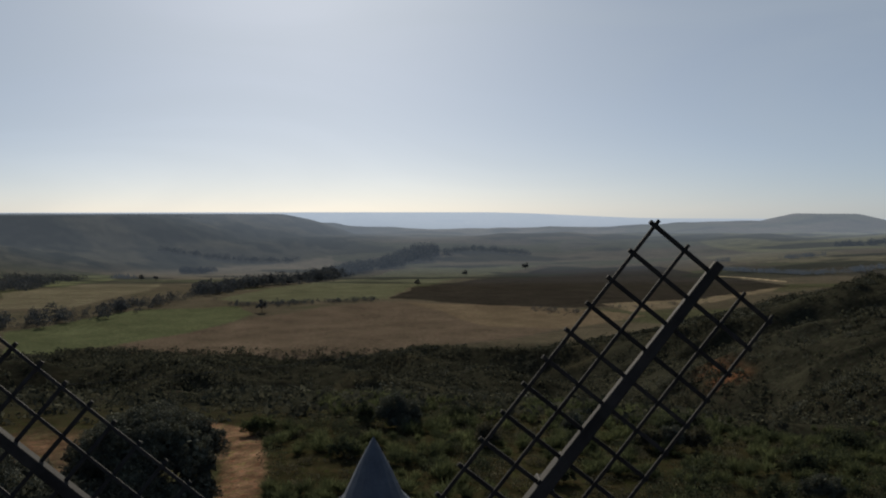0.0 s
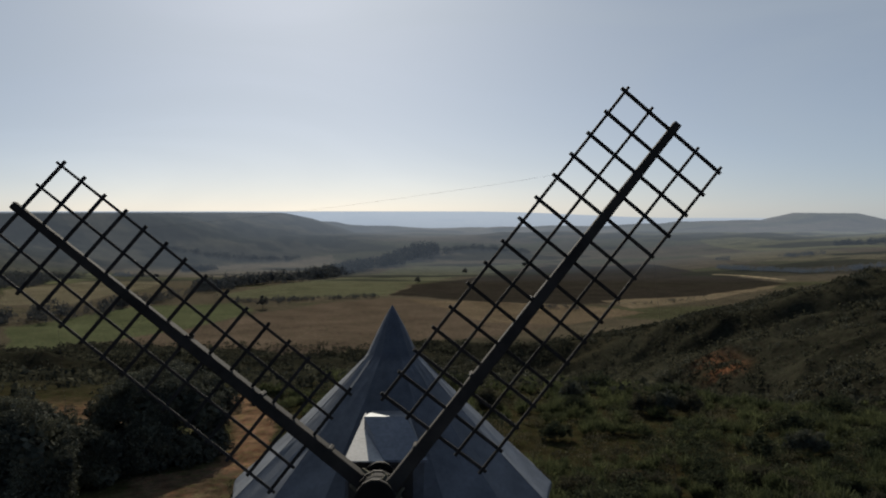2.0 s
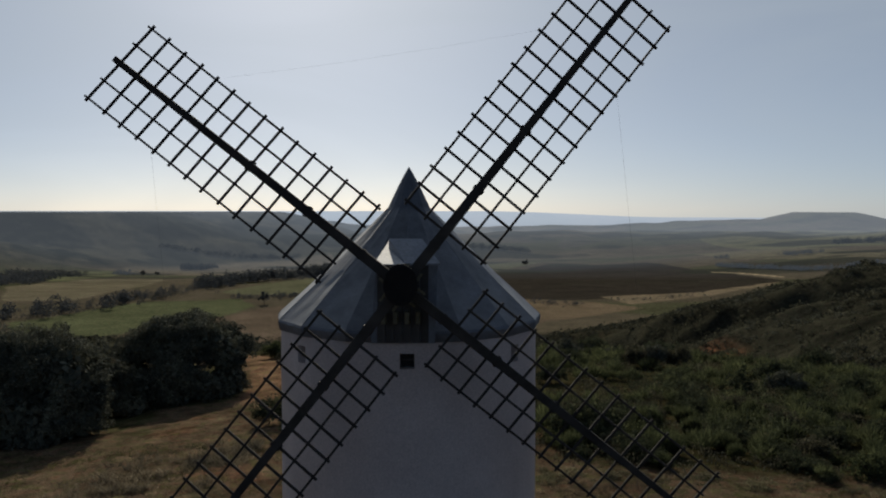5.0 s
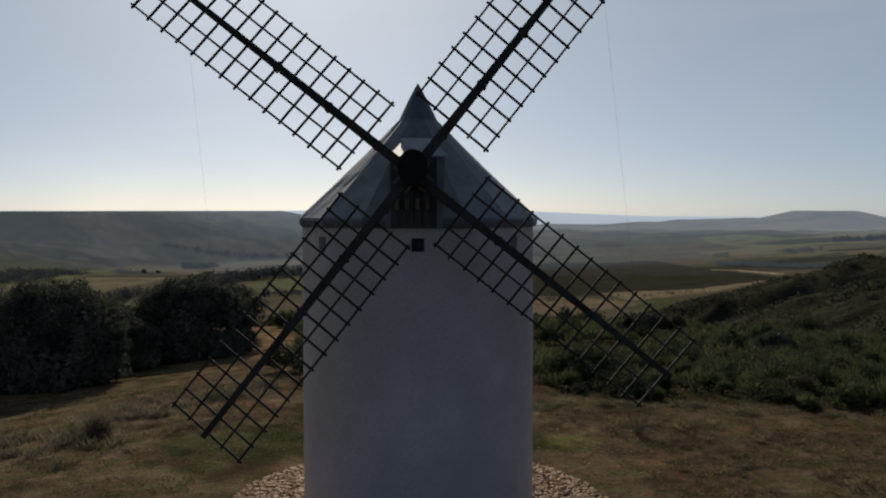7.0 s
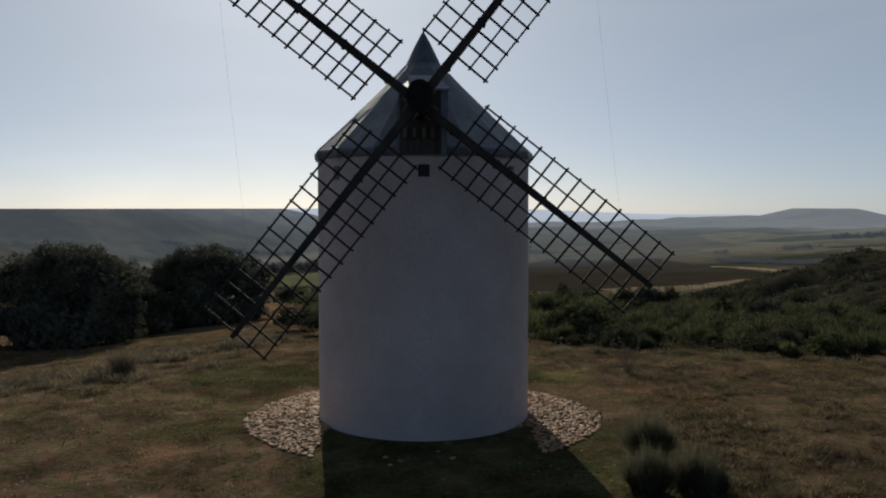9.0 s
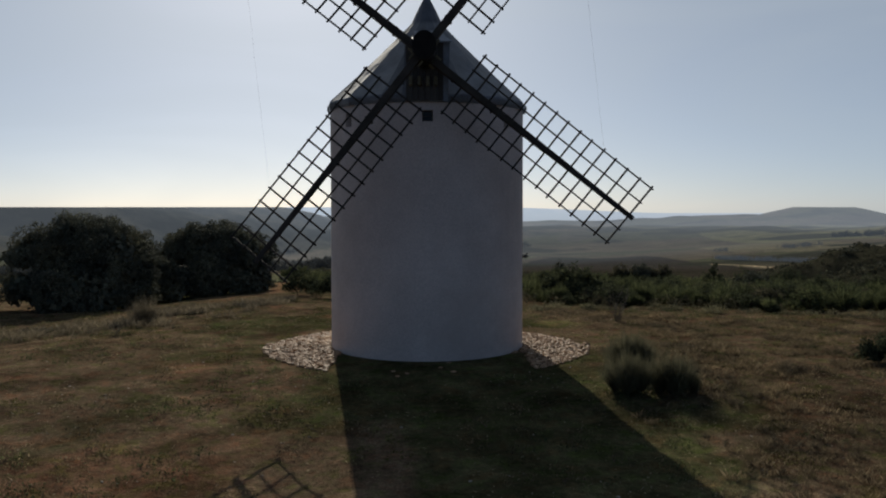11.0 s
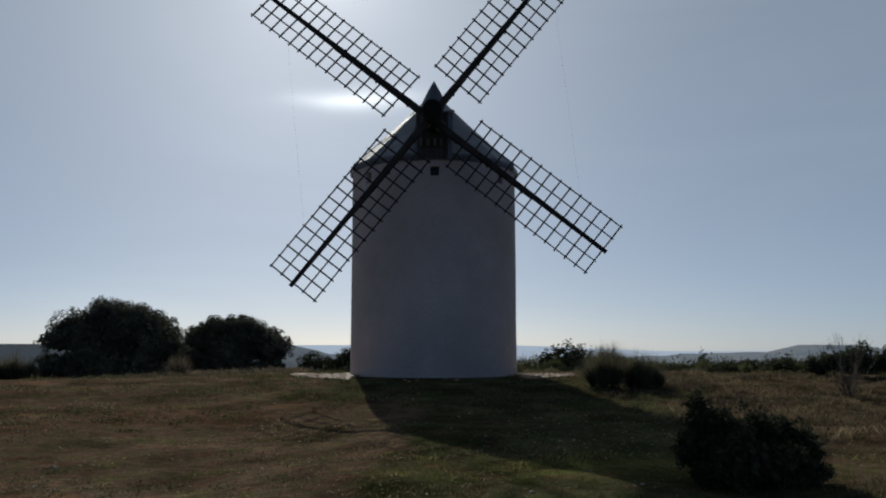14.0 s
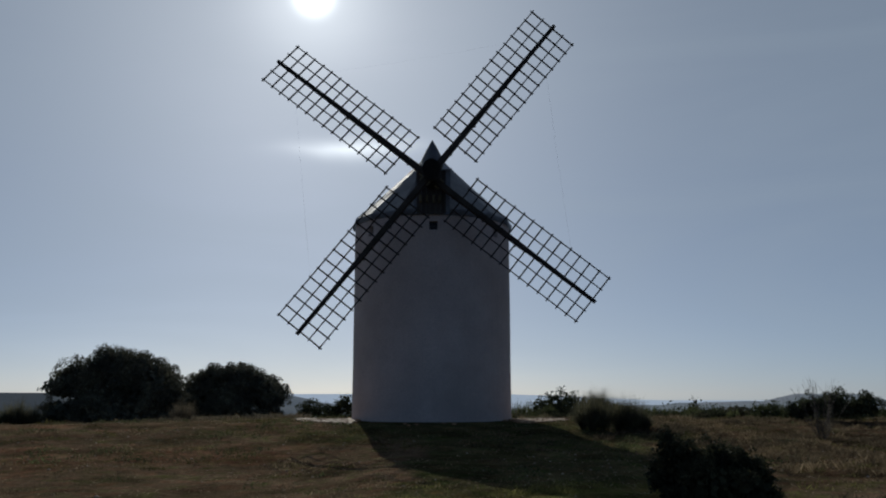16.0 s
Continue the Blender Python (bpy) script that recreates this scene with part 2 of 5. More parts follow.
M_GREYBROOM = leaf_surface("grey_broom", (0.055, 0.056, 0.038), (0.125, 0.122, 0.085), 0.5)
# far leaves: blue-grey haze mixed into their colour
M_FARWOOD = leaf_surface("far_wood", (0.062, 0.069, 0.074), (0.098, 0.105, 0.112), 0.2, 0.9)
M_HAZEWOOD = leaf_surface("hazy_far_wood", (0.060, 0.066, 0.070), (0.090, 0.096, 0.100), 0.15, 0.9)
# haze over the farthest trees, painted as a faint blue emission
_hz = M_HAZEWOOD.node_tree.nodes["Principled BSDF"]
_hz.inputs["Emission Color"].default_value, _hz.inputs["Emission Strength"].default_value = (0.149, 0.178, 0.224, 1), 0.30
M_GLASS, _nt, _b, _l = nodes_of("dark_glass")
_b.inputs["Base Color"].default_value = (0.02, 0.022, 0.025, 1)
_b.inputs["Roughness"].default_value = 0.25
_b.inputs["Specular IOR Level"].default_value = 0.15


# ---------------------------------------------------------------- builders
def mesh_of(name, verts, faces, material, smooth=False):
    me = bpy.data.meshes.new(name)
    me.from_pydata([tuple(v) for v in verts], [], [tuple(f) for f in faces])
    me.materials.append(material)
    if smooth:
        me.polygons.foreach_set("use_smooth", [True] * len(me.polygons))
    me.update()
    return me


def quads_mesh(name, corners, material):
    """corners: n x 4 x 3 array of loose quads."""
    n = len(corners)
    me = bpy.data.meshes.new(name)
    me.vertices.add(4 * n)
    me.vertices.foreach_set("co", np.ascontiguousarray(corners, np.float32).ravel())
    me.loops.add(4 * n)
    me.loops.foreach_set("vertex_index", np.arange(4 * n, dtype=np.int32))
    me.polygons.add(n)
    me.polygons.foreach_set("loop_start", np.arange(0, 4 * n, 4, dtype=np.int32))
    me.materials.append(material)
    me.update(calc_edges=True)
    return me


def bm_mesh(name, bm, material, smooth=False):
    me = bpy.data.meshes.new(name)
    bmesh.ops.recalc_face_normals(bm, faces=bm.faces[:])
    bm.to_mesh(me)
    bm.free()
    me.materials.append(material)
    if smooth:
        me.polygons.foreach_set("use_smooth", [True] * len(me.polygons))
    return me


def put(name, me, parent, m=None, label=""):
    """A mesh as one part under its thing."""
    ob = new(name, me)
    ob.parent = parent
    if m is not None:
        ob.matrix_basis = m
    return tagged(ob, label)


def beam_mesh(name, length, w0, h0, w1, h1, material, bevel=0.012, start=0.0):
    """A tapered beam along +x with worn edges."""
    bm = bmesh.new()
    ends = []
    for x, w, h in ((start, w0, h0), (start + length, w1, h1)):
        ends.append([bm.verts.new((x, a * w / 2, b * h / 2)) for a, b in ((-1, -1), (1, -1), (1, 1), (-1, 1))])
    a, b = ends
    bm.faces.new(a)
    bm.faces.new(b)
    for i in range(4):
        bm.faces.new((a[i], a[(i + 1) % 4], b[(i + 1) % 4], b[i]))
    if bevel:
        bmesh.ops.bevel(bm, geom=bm.edges[:], offset=bevel, segments=1, affect="EDGES")
    return bm_mesh(name, bm, material)


def lathe(bm, profile, n, a0=0.0, a1=2 * math.pi, closed=True):
    rings = []
    cols = n if closed else n + 1
    for r, z in profile:
        if r < 1e-6:
            rings.append([bm.verts.new((0, 0, z))] * cols)
        else:
            rings.append([bm.verts.new((r * math.sin(a0 + (a1 - a0) * k / n), -r * math.cos(a0 + (a1 - a0) * k / n), z)) for k in range(cols)])
    for p, q in zip(rings, rings[1:]):
        for k in range(n):
            j = (k + 1) % cols
            f = []
            for v in (p[k], p[j], q[j], q[k]):
                if v not in f:
                    f.append(v)
            if len(f) > 2:
                bm.faces.new(f)


def leaf_quads(pos, size, rng, flat=0.0, out=None):
    """A loose quad at each place; out: the way that a leaf tends to face."""
    n = len(pos)
    d = rng.normal(size=(n, 3))
    if out is not None:
        d = d + 1.1 * out
    d[:, 2] += flat
    d /= np.linalg.norm(d, axis=1, keepdims=True)
    a = np.cross(d, rng.normal(size=(n, 3)))
    a /= np.linalg.norm(a, axis=1, keepdims=True)
    b = np.cross(d, a)
    s = np.asarray(size).reshape(-1, 1) * np.ones((n, 1))
    a, b = a * s * 0.5, b * s * rng.uniform(0.28, 0.5, (n, 1))
    return np.stack([pos - a, pos + b * 0.9, pos + a, pos - b * 0.9], axis=1)


def sphere_ways(n, rng, low=-0.35):
    z = rng.uniform(low, 1.0, n)
    t = rng.uniform(0, 2 * math.pi, n)
    s = np.sqrt(np.maximum(0, 1 - z * z))
    return np.stack([s * np.cos(t), s * np.sin(t), z], axis=1)


def crown_mesh(name, lobes, n, leaf, material, seed, low=-0.45, core=True, clump=0.23):
    """A crown: small leaves in rounded clumps that cover several lobes, with gaps, round a heart of larger leaves."""
    rng = np.random.default_rng(seed)
    L = np.array(lobes, float)                       # x, y, z, rx, rz
    scl_all = np.stack([L[:, 3], L[:, 3], L[:, 4]], axis=1)
    wts = L[:, 3] * L[:, 4]
    m = max(10 * len(L), int(n / 150))
    which = rng.choice(len(L), m, p=wts / wts.sum())
    cen = L[which, :3] + sphere_ways(m, rng, low) * scl_all[which] * rng.uniform(0.70, 0.89, (m, 1))
    rc = L[which, 3] * clump * rng.uniform(0.6, 1.25, m)
    c = rng.choice(m, n, p=rc ** 2 / np.sum(rc ** 2))
    ways = sphere_ways(n, rng, -0.7)
    pos = cen[c] + ways * (rc[c] * rng.uniform(0.35, 1.0, n) ** 0.6)[:, None] * np.array([1, 1, 0.85])
    q = leaf_quads(pos, leaf * rng.uniform(0.6, 1.35, n), rng, 0.3, ways)
    if core:
        k = max(90, n // 6)
        wc = rng.choice(len(L), k, p=wts / wts.sum())
        inner = L[wc, :3] + sphere_ways(k, rng, -0.7) * scl_all[wc] * rng.uniform(0.3, 0.7, (k, 1))
        q = np.concatenate([q, leaf_quads(inner, np.minimum(leaf * 4.2, 0.30 * L[wc, 3]), rng, 0, inner - L[wc, :3])])
    return quads_mesh(name, q, material)


def broom_mesh(name, feet, stems, tall, wide, material, seed, width=0.012):
    """Upright broom: many fine green stems that fan out from their feet."""
    rng = np.random.default_rng(seed)
    n = stems
    F = np.array(feet, float)
    f = F[rng.integers(0, len(F), n)]
    t = rng.uniform(0, 2 * math.pi, n)
    r = np.sqrt(rng.random(n))
    way = np.stack([np.cos(t) * r * wide, np.sin(t) * r * wide, tall * (1.06 - 0.45 * r ** 2) * rng.uniform(0.72, 1.08, n)], axis=1) * f[:, 2:3]
    start = np.concatenate([f[:, :2], np.zeros((n, 1))], axis=1) + way * rng.uniform(0.0, 0.66, (n, 1)) + rng.normal(0, 0.03, (n, 3))
    seg = way * rng.uniform(0.30, 0.50, (n, 1)) + rng.normal(0, 0.04, (n, 3))
    a = rng.uniform(0, 2 * math.pi, n)
    side = np.stack([np.cos(a), np.sin(a), np.zeros(n)], axis=1) * width * 0.5
    return quads_mesh(name, np.stack([start - side, start + side, start + seg + side * 0.5, start + seg * 1.12], axis=1), material)


def scatter_clumps(name, pts, radii, tall, k, material, seed, leaf=0.4, upright=0.0):
    """Many low bushes as one mesh: k leaves or sprays on each."""
    rng = np.random.default_rng(seed)
    n = len(pts)
    ways = sphere_ways(n * k, rng, 0.0)
    rr = np.repeat(radii, k)[:, None]
    hh = np.repeat(tall, k)[:, None]
    base = np.repeat(pts, k, axis=0)
    rad = rng.uniform(0.6, 1.1, (n * k, 1))
    pos = base + np.concatenate([ways[:, :2] * rr, ways[:, 2:] * hh], axis=1) * rad
    q = leaf_quads(pos, (leaf * rr[:, 0]) * rng.uniform(0.6, 1.3, n * k), rng, 0.3, ways)
    if upright:
        c = q.mean(axis=1, keepdims=True)
        q = c + (q - c) * np.array([1 - 0.45 * upright, 1 - 0.45 * upright, 1 + 0.9 * upright])
    return quads_mesh(name, q, material)


def inside(x, y, poly):
    c = np.zeros(np.shape(x), bool)
    j = len(poly) - 1
    for i in range(len(poly)):
        (xi, yi), (xj, yj) = poly[i], poly[j]
        if yi != yj:
            c ^= ((yi > y) != (yj > y)) & (x < (xj - xi) * (y - yi) / (yj - yi) + xi)
        j = i
    return c


def near_line(x, y, line):
    best = np.full(np.shape(x), 1e9)
    for (ax, ay), (bx, by) in zip(line, line[1:]):
        t = np.clip(((x - ax) * (bx - ax) + (y - ay) * (by - ay)) / ((bx - ax) ** 2 + (by - ay) ** 2), 0, 1)
        best = np.minimum(best, np.hypot(x - ax - t * (bx - ax), y - ay - t * (by - ay)))
    return best


# ---------------------------------------------------------------- terrain

def sstep(a, b, v):
    t = np.clip((v - a) / (b - a), 0.0, 1.0)
    return t * t * (3 - 2 * t)


def lattice(ix, iy, seed):
    n = (ix.astype(np.int64) * 374761393 + iy.astype(np.int64) * 668265263 + seed * 1274126177) & 0x7FFFFFFF
    n = ((n ^ (n >> 13)) * 1103515245 + 12345) & 0x7FFFFFFF
    n = ((n ^ (n >> 15)) * 69069 + 7) & 0x7FFFFFFF
    return n / float(0x7FFFFFFF)


def vnoise(x, y, scale, seed=0, octaves=3):
    """Smooth value noise in -1 .. 1, scale metres to a cell."""
    x, y = np.asarray(x, float), np.asarray(y, float)
    total, amp, norm = np.zeros(np.broadcast(x, y).shape), 1.0, 0.0
    for k in range(octaves):
        u, v = x / scale + 37.1 * k, y / scale + 11.7 * k
        i, j = np.floor(u), np.floor(v)
        a, b = u - i, v - j
        a, b = a * a * (3 - 2 * a), b * b * (3 - 2 * b)
        s = seed + 17 * k
        n = (lattice(i, j, s) * (1 - a) * (1 - b) + lattice(i + 1, j, s) * a * (1 - b)
             + lattice(i, j + 1, s) * (1 - a) * b + lattice(i + 1, j + 1, s) * a * b)
        total += amp * (2 * n - 1)
        norm += amp
        amp, scale = amp * 0.5, scale * 0.5
    return total / norm


def height(x, y):
    """The ground: the mill's flat hilltop, a gully and a scrubby spur, the valley, the table mountain and far hills."""
    x, y = np.asarray(x, float), np.asarray(y, float)
    r = np.hypot(x, y)
    # the hilltop, falling gently to the south and beyond the trees
    top = -0.75 * sstep(3.5, 17, -y) - 0.8 * sstep(17, 60, -y) - 0.9 * sstep(8, 40, y) - 1.0 * sstep(20, 80, x) - 1.1 * sstep(7, 25, -x) * sstep(-8, 10, y)
    top += 0.05 * vnoise(x, y, 5.0, 3) * sstep(5.5, 9, r) + (0.06 * vnoise(x, y, 1.7, 5) + 0.03 * vnoise(x, y, 0.8, 6, 2)) * sstep(5.8, 8, r) * sstep(70, 40, r)
    top += 0.30 * sstep(-3.5, 0.0, x) * sstep(9, 17, -y) * (1 - sstep(25.5, 29.5, -y))
    top -= 0.11 * np.exp(-((x + 3.5) / 4.0) ** 2 - ((y + 13.5) / 4.0) ** 2)
    # the drop into the valley
    drop = -62 * sstep(40, 420, y)
    gully = -20 * np.exp(-((x - 62) / 62) ** 2 - ((y - 215) / 110) ** 2) - 10 * np.exp(-((x + 60) / 100) ** 2 - ((y - 170) / 70) ** 2)
    spur = -7 - 0.036 * np.minimum(y, 310) - 34 * sstep(310, 600, y) + 4 * sstep(150, 420, x)
    w = sstep(45, 215, x + 0.02 * y) * sstep(40, 120, y)
    bumps = (3.5 * vnoise(x, y, 60.0, 8) + 21.0 * (0.28 - np.abs(vnoise(x + 0.5 * y, y * 0.8, 80.0, 9, 2))) + 6.0 * (0.3 - np.abs(vnoise(x + 0.2 * y, y, 26.0, 10, 2)))) * sstep(80, 190, y) * (1 - sstep(380, 500, y))
    hill = top + (drop + gully) * (1 - w) + w * (spur - top) + bumps
    floor = -66 - 42 * sstep(650, 1700, y) + 1.2 * vnoise(x, y, 160.0, 21)
    hill = hill - 17 * np.exp(-((x - 48) / 12) ** 2 - ((y - 76) / 12) ** 2)
    z = np.where(y > 0, hill + (floor - hill) * sstep(440, 640, y + 0.15 * np.abs(x)), top)
    # rising fields to the east
    z = z + 56 * np.exp(-((x - 900) / 430) ** 2 - ((y - 1550) / 480) ** 2)
    z = z + 6 * vnoise(x, y, 420.0, 31) * sstep(900, 1500, y)
    # table mountain on the west
    u = -0.85 * (x + 710) + 0.525 * (y - 1340)
    v = 0.525 * (x + 710) + 0.85 * (y - 1340)
    u = u + 70 * vnoise(x, y, 330.0, 41)
    mesa = 118 * (0.45 * sstep(0, 330, u) + 0.55 * sstep(220, 520, u)) * (1 - sstep(1180, 1560, v + 0.1 * u))
    mesa = mesa * (1 + 0.10 * vnoise(x + 0.4 * y, y, 120.0, 42, 3) * np.clip(1 - mesa / 118, 0, 1) * 4)
    wood = 50 * np.exp(-((u - 120) / 150) ** 2 - ((v + 180) / 330) ** 2)
    z = np.where(y > 300, np.maximum(z, np.minimum(z + mesa + wood, 4.0 + 1.2 * vnoise(x, y, 300.0, 43))), z)
    # low far ridges, the flat-topped hill and the rim of the plain
    far = sstep(1900, 2500, r) * (1 - sstep(3300, 4000, r)) * (1 - np.clip(mesa / 50, 0, 1))
    z = z + np.where(y > 0, far * (58 + 38 * vnoise(x, y, 520.0, 51, 4)), 0)
    knoll = 110 * np.minimum(1.0, 1.10 * np.exp(-((x - 1440) / 330) ** 2 - ((y - 3150) / 500) ** 2)) + 3 * vnoise(x, y, 150.0, 44)
    knoll = np.maximum(knoll, 74 * np.exp(-((x - 1380) / 640) ** 2 - ((y - 3300) / 420) ** 2))
    z = np.where(y > 0, np.maximum(z, np.minimum(z, -108) + knoll), z)
    rim = 70 + 6 * vnoise(x, y, 700.0, 61)
    z = np.where(y > 0, np.minimum(z + sstep(3900, 4500, r) * (rim + 45), np.maximum(z, 3.0 - 34 * sstep(200, 1300, x))), z)
    # other sides: rolling country at the hill's height
    away = sstep(120, 600, np.where(y > 0, np.abs(x) - 0.75 * y, r))
    return z * (1 - away) + away * (-12 + 8 * vnoise(x, y, 300.0, 71))


# the fields of the valley: outline on the plan and colour of soil or crop
FIELDS = []


def field(colour, outline):
    FIELDS.append((colour, outline))


field((0.17, 0.145, 0.11), [(-601, 1548), (-604, 1692), (-491, 1878), (-268, 2035), (-211, 1687), (-297, 1536), (-373, 1351), (-491, 1320)])
field((0.17, 0.15, 0.105), [(-453, 839), (-470, 1177), (-404, 1195), (-317, 897), (-309, 685), (-365, 674)])
field((0.15, 0.17, 0.07), [(-650, 1332), (-560, 1428), (-478, 1176), (-484, 1002)])
field((0.15, 0.155, 0.075), [(753, 2374), (1395, 2620), (794, 1481), (672, 1740), (672, 2162)])
field((0.17, 0.155, 0.1), [(547, 1796), (702, 1669), (708, 1318), (658, 1223), (522, 1477)])
field((0.05, 0.045, 0.035), [(496, 1430), (636, 1182), (574, 1064), (488, 1152)])
field((0.08, 0.075, 0.06), [(340, 2307), (453, 2248), (311, 2106), (296, 2159)])
field((0.115, 0.125, 0.07), [(-213, 767), (-180, 1178), (-97, 1703), (108, 1830), (214, 1777), (47, 1445), (-31, 1051), (-50, 782), (-126, 756), (-180, 741)])
field((0.085, 0.108, 0.042), [(-295, 541), (-253, 661), (-177, 706), (-149, 652), (-170, 540), (-197, 483), (-215, 444), (-247, 451)])
field((0.022, 0.018, 0.016), [(-48, 782), (-29, 988), (51, 1291), (204, 1688), (409, 1633), (406, 1191), (402, 946), (247, 764), (167, 711), (104, 688), (39, 711)])
field((0.22, 0.175, 0.125), [(139, 722), (251, 776), (388, 928), (359, 871), (241, 729), (154, 656)])
field((0.125, 0.088, 0.066), [(-197, 483), (-170, 540), (-145, 631), (-106, 693), (-43, 752), (39, 711), (95, 628), (87, 546), (31, 491), (-45, 453), (-110, 435), (-172, 445)])
field((0.175, 0.128, 0.086), [(-31, 736), (39, 711), (130, 672), (156, 627), (87, 542), (31, 567)])

TRACK = [(404, 1224), (420, 1118), (428, 1024)]
PATH_LINE = [(-11.5, 33), (-12.5, 42), (-14.5, 50), (-17.5, 58), (-24, 66)]


def scrub_share(x, y):
    """How much of the hilltop is covered with scrub: 0 open turf, 1 dense."""
    edge = 16.3 + 3.4 * vnoise(x, y, 5.0, 83) - 0.26 * np.clip(x - 6, 0, 13)
    east = sstep(0, 3.0, y - edge) * sstep(4.5, 7.0, x)
    north = sstep(0, 5, y - 27 - 3 * vnoise(x, y, 8.0, 84)) * sstep(1.0, 2.0, x - np.interp(y, [33, 42, 50, 58, 66], [-11.3, -12.6, -14.8, -17.8, -24]))
    far = sstep(52, 64, y)
    s = np.maximum(np.maximum(east, north), far)
    return s * sstep(1.2, 2.1, near_line(x, y, PATH_LINE))


def cover(x, y):
    """Base colour of the land at each place, with haze greying mixed in over the valley."""
    n = len(x)
    c = np.zeros((n, 3))
    dry, turf, bare = np.array([0.104, 0.081, 0.061]), np.array([0.060, 0.060, 0.036]), np.array([0.125, 0.083, 0.060])
    g = vnoise(x, y, 7.0, 91, 4)
    g2 = vnoise(x, y, 2.2, 92, 4)
    g3 = vnoise(x, y, 1.1, 90, 3)
    # green turf thickened along the tower's shadow strip: its darker colour deepens the shade
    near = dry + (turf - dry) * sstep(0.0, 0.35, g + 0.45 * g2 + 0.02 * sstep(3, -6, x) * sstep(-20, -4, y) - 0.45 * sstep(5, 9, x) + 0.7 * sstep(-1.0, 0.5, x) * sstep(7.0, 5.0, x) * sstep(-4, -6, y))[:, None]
    # bare earth held back in that strip, to keep its colour dark
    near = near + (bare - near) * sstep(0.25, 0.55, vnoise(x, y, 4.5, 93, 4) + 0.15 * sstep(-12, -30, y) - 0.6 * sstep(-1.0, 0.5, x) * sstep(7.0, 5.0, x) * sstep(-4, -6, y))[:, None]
    near = near + (np.array([0.125, 0.132, 0.048]) - near) * (np.exp(-((x - 5.5) / 1.0) ** 2 - ((y - 7.0) / 0.9) ** 2) * sstep(-0.45, 0.3, g3))[:, None]
    near = near + (np.array([0.135, 0.132, 0.055]) - near) * (0.85 * np.exp(-((x - 3.0) / 1.9) ** 2 - ((y + 22.9 - 0.15 * x) / 0.9) ** 2))[:, None]
    near = near + (bare * 1.35 - near) * (1 - sstep(1.0, 2.0, near_line(x, y, PATH_LINE)))[:, None]
    near = near + (bare - near) * np.exp(-((x + 32) / 4.5) ** 2 - ((y - 53) / 4) ** 2)[:, None]
    near = near * (1 + 0.55 * g3 - 0.36 * sstep(6, 9, x) * sstep(-0.3, 0.2, g2))[:, None]
    scrub = np.array([0.036, 0.034, 0.020])
    c[:] = near + (scrub - near) * scrub_share(x, y)[:, None]
    slope = np.array([0.030, 0.031, 0.026]) * (1 + 0.45 * vnoise(x, y, 40.0, 94, 4))[:, None]
    slope = slope + (np.array([0.34, 0.16, 0.10]) - slope) * (np.exp(-((x - 95) / 5) ** 2 - ((y - 262) / 11) ** 2) * sstep(-0.4, 0.1, vnoise(x, y, 8.0, 95, 4)))[:, None]
    slope = slope + (np.array([0.075, 0.065, 0.045]) - slope) * (sstep(0.25, 0.5, vnoise(x, y, 26.0, 96, 5)) * 0.22)[:, None]
    c = c + (slope - c) * sstep(55, 90, y)[:, None]
    # some greyness of haze is put into the valley floor's colours
    valley = np.array([0.092, 0.083, 0.070]) * (1 + 0.3 * vnoise(x, y, 180.0, 97, 3))[:, None]
    strips = sstep(0.0, 0.25, vnoise(x + 0.5 * y, y * 2.5, 260.0, 98, 2))[:, None]
    valley = valley + (np.array([0.068, 0.072, 0.050]) - valley) * strips
    c = c + (valley - c) * sstep(455, 500, y + 0.1 * np.abs(x) + 8 * vnoise(x, y, 40.0, 99))[:, None]
    wx, wy = x + 6 * vnoise(x, y, 60.0, 101), y + 12 * vnoise(x, y, 60.0, 102)
    for colour, outline in FIELDS:
        hit = inside(wx, wy, outline)
        row = 1 + 0.10 * vnoise(x + 0.3 * y, y * 0.25, 22.0, 103, 2)
        # fields blended towards grey, painting haze into their colour
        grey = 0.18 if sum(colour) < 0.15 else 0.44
        hazed_soil = (1 - grey) * np.array(colour) + grey * np.array([0.088, 0.090, 0.092])
        c[hit] = (hazed_soil * row[:, None])[hit]
    # dark hedges and woods between the far fields
    hedge = sstep(0.16, 0.30, vnoise(x * 0.55 + 0.2 * y, y * 0.9, 95.0, 106, 3)) * sstep(800, 1300, y)
    c = c + (np.array([0.030, 0.033, 0.026]) - c) * (0.9 * hedge)[:, None]
    c[near_line(x, y, TRACK) < 3.2] = (0.46, 0.38, 0.29)
    # the table mountain's woods and the dark edges of the far fields
    u = -0.85 * (x + 710) + 0.525 * (y - 1340)
    hill = (sstep(-20, 60, u + 40 * vnoise(x, y, 200.0, 104)) * sstep(1300, 1500, np.hypot(x, y)) * (1 - sstep(-200, 100, x + 0.05 * y)))[:, None]
    c = c + (np.array([0.034, 0.038, 0.033]) + np.array([0.036, 0.032, 0.026]) * sstep(0.08, 0.24, vnoise(x + 0.4 * y, y, 130.0, 105, 5))[:, None] - 0.020 * sstep(-0.1, 0.2, vnoise(x, y, 34.0, 107, 4))[:, None] - c) * hill
    c = c * (1 - 0.28 * sstep(1150, 1700, np.hypot(x, y)))[:, None]        # darker with distance, leaving room for the haze painted as emission
    return np.clip(c, 0.01, 0.9)


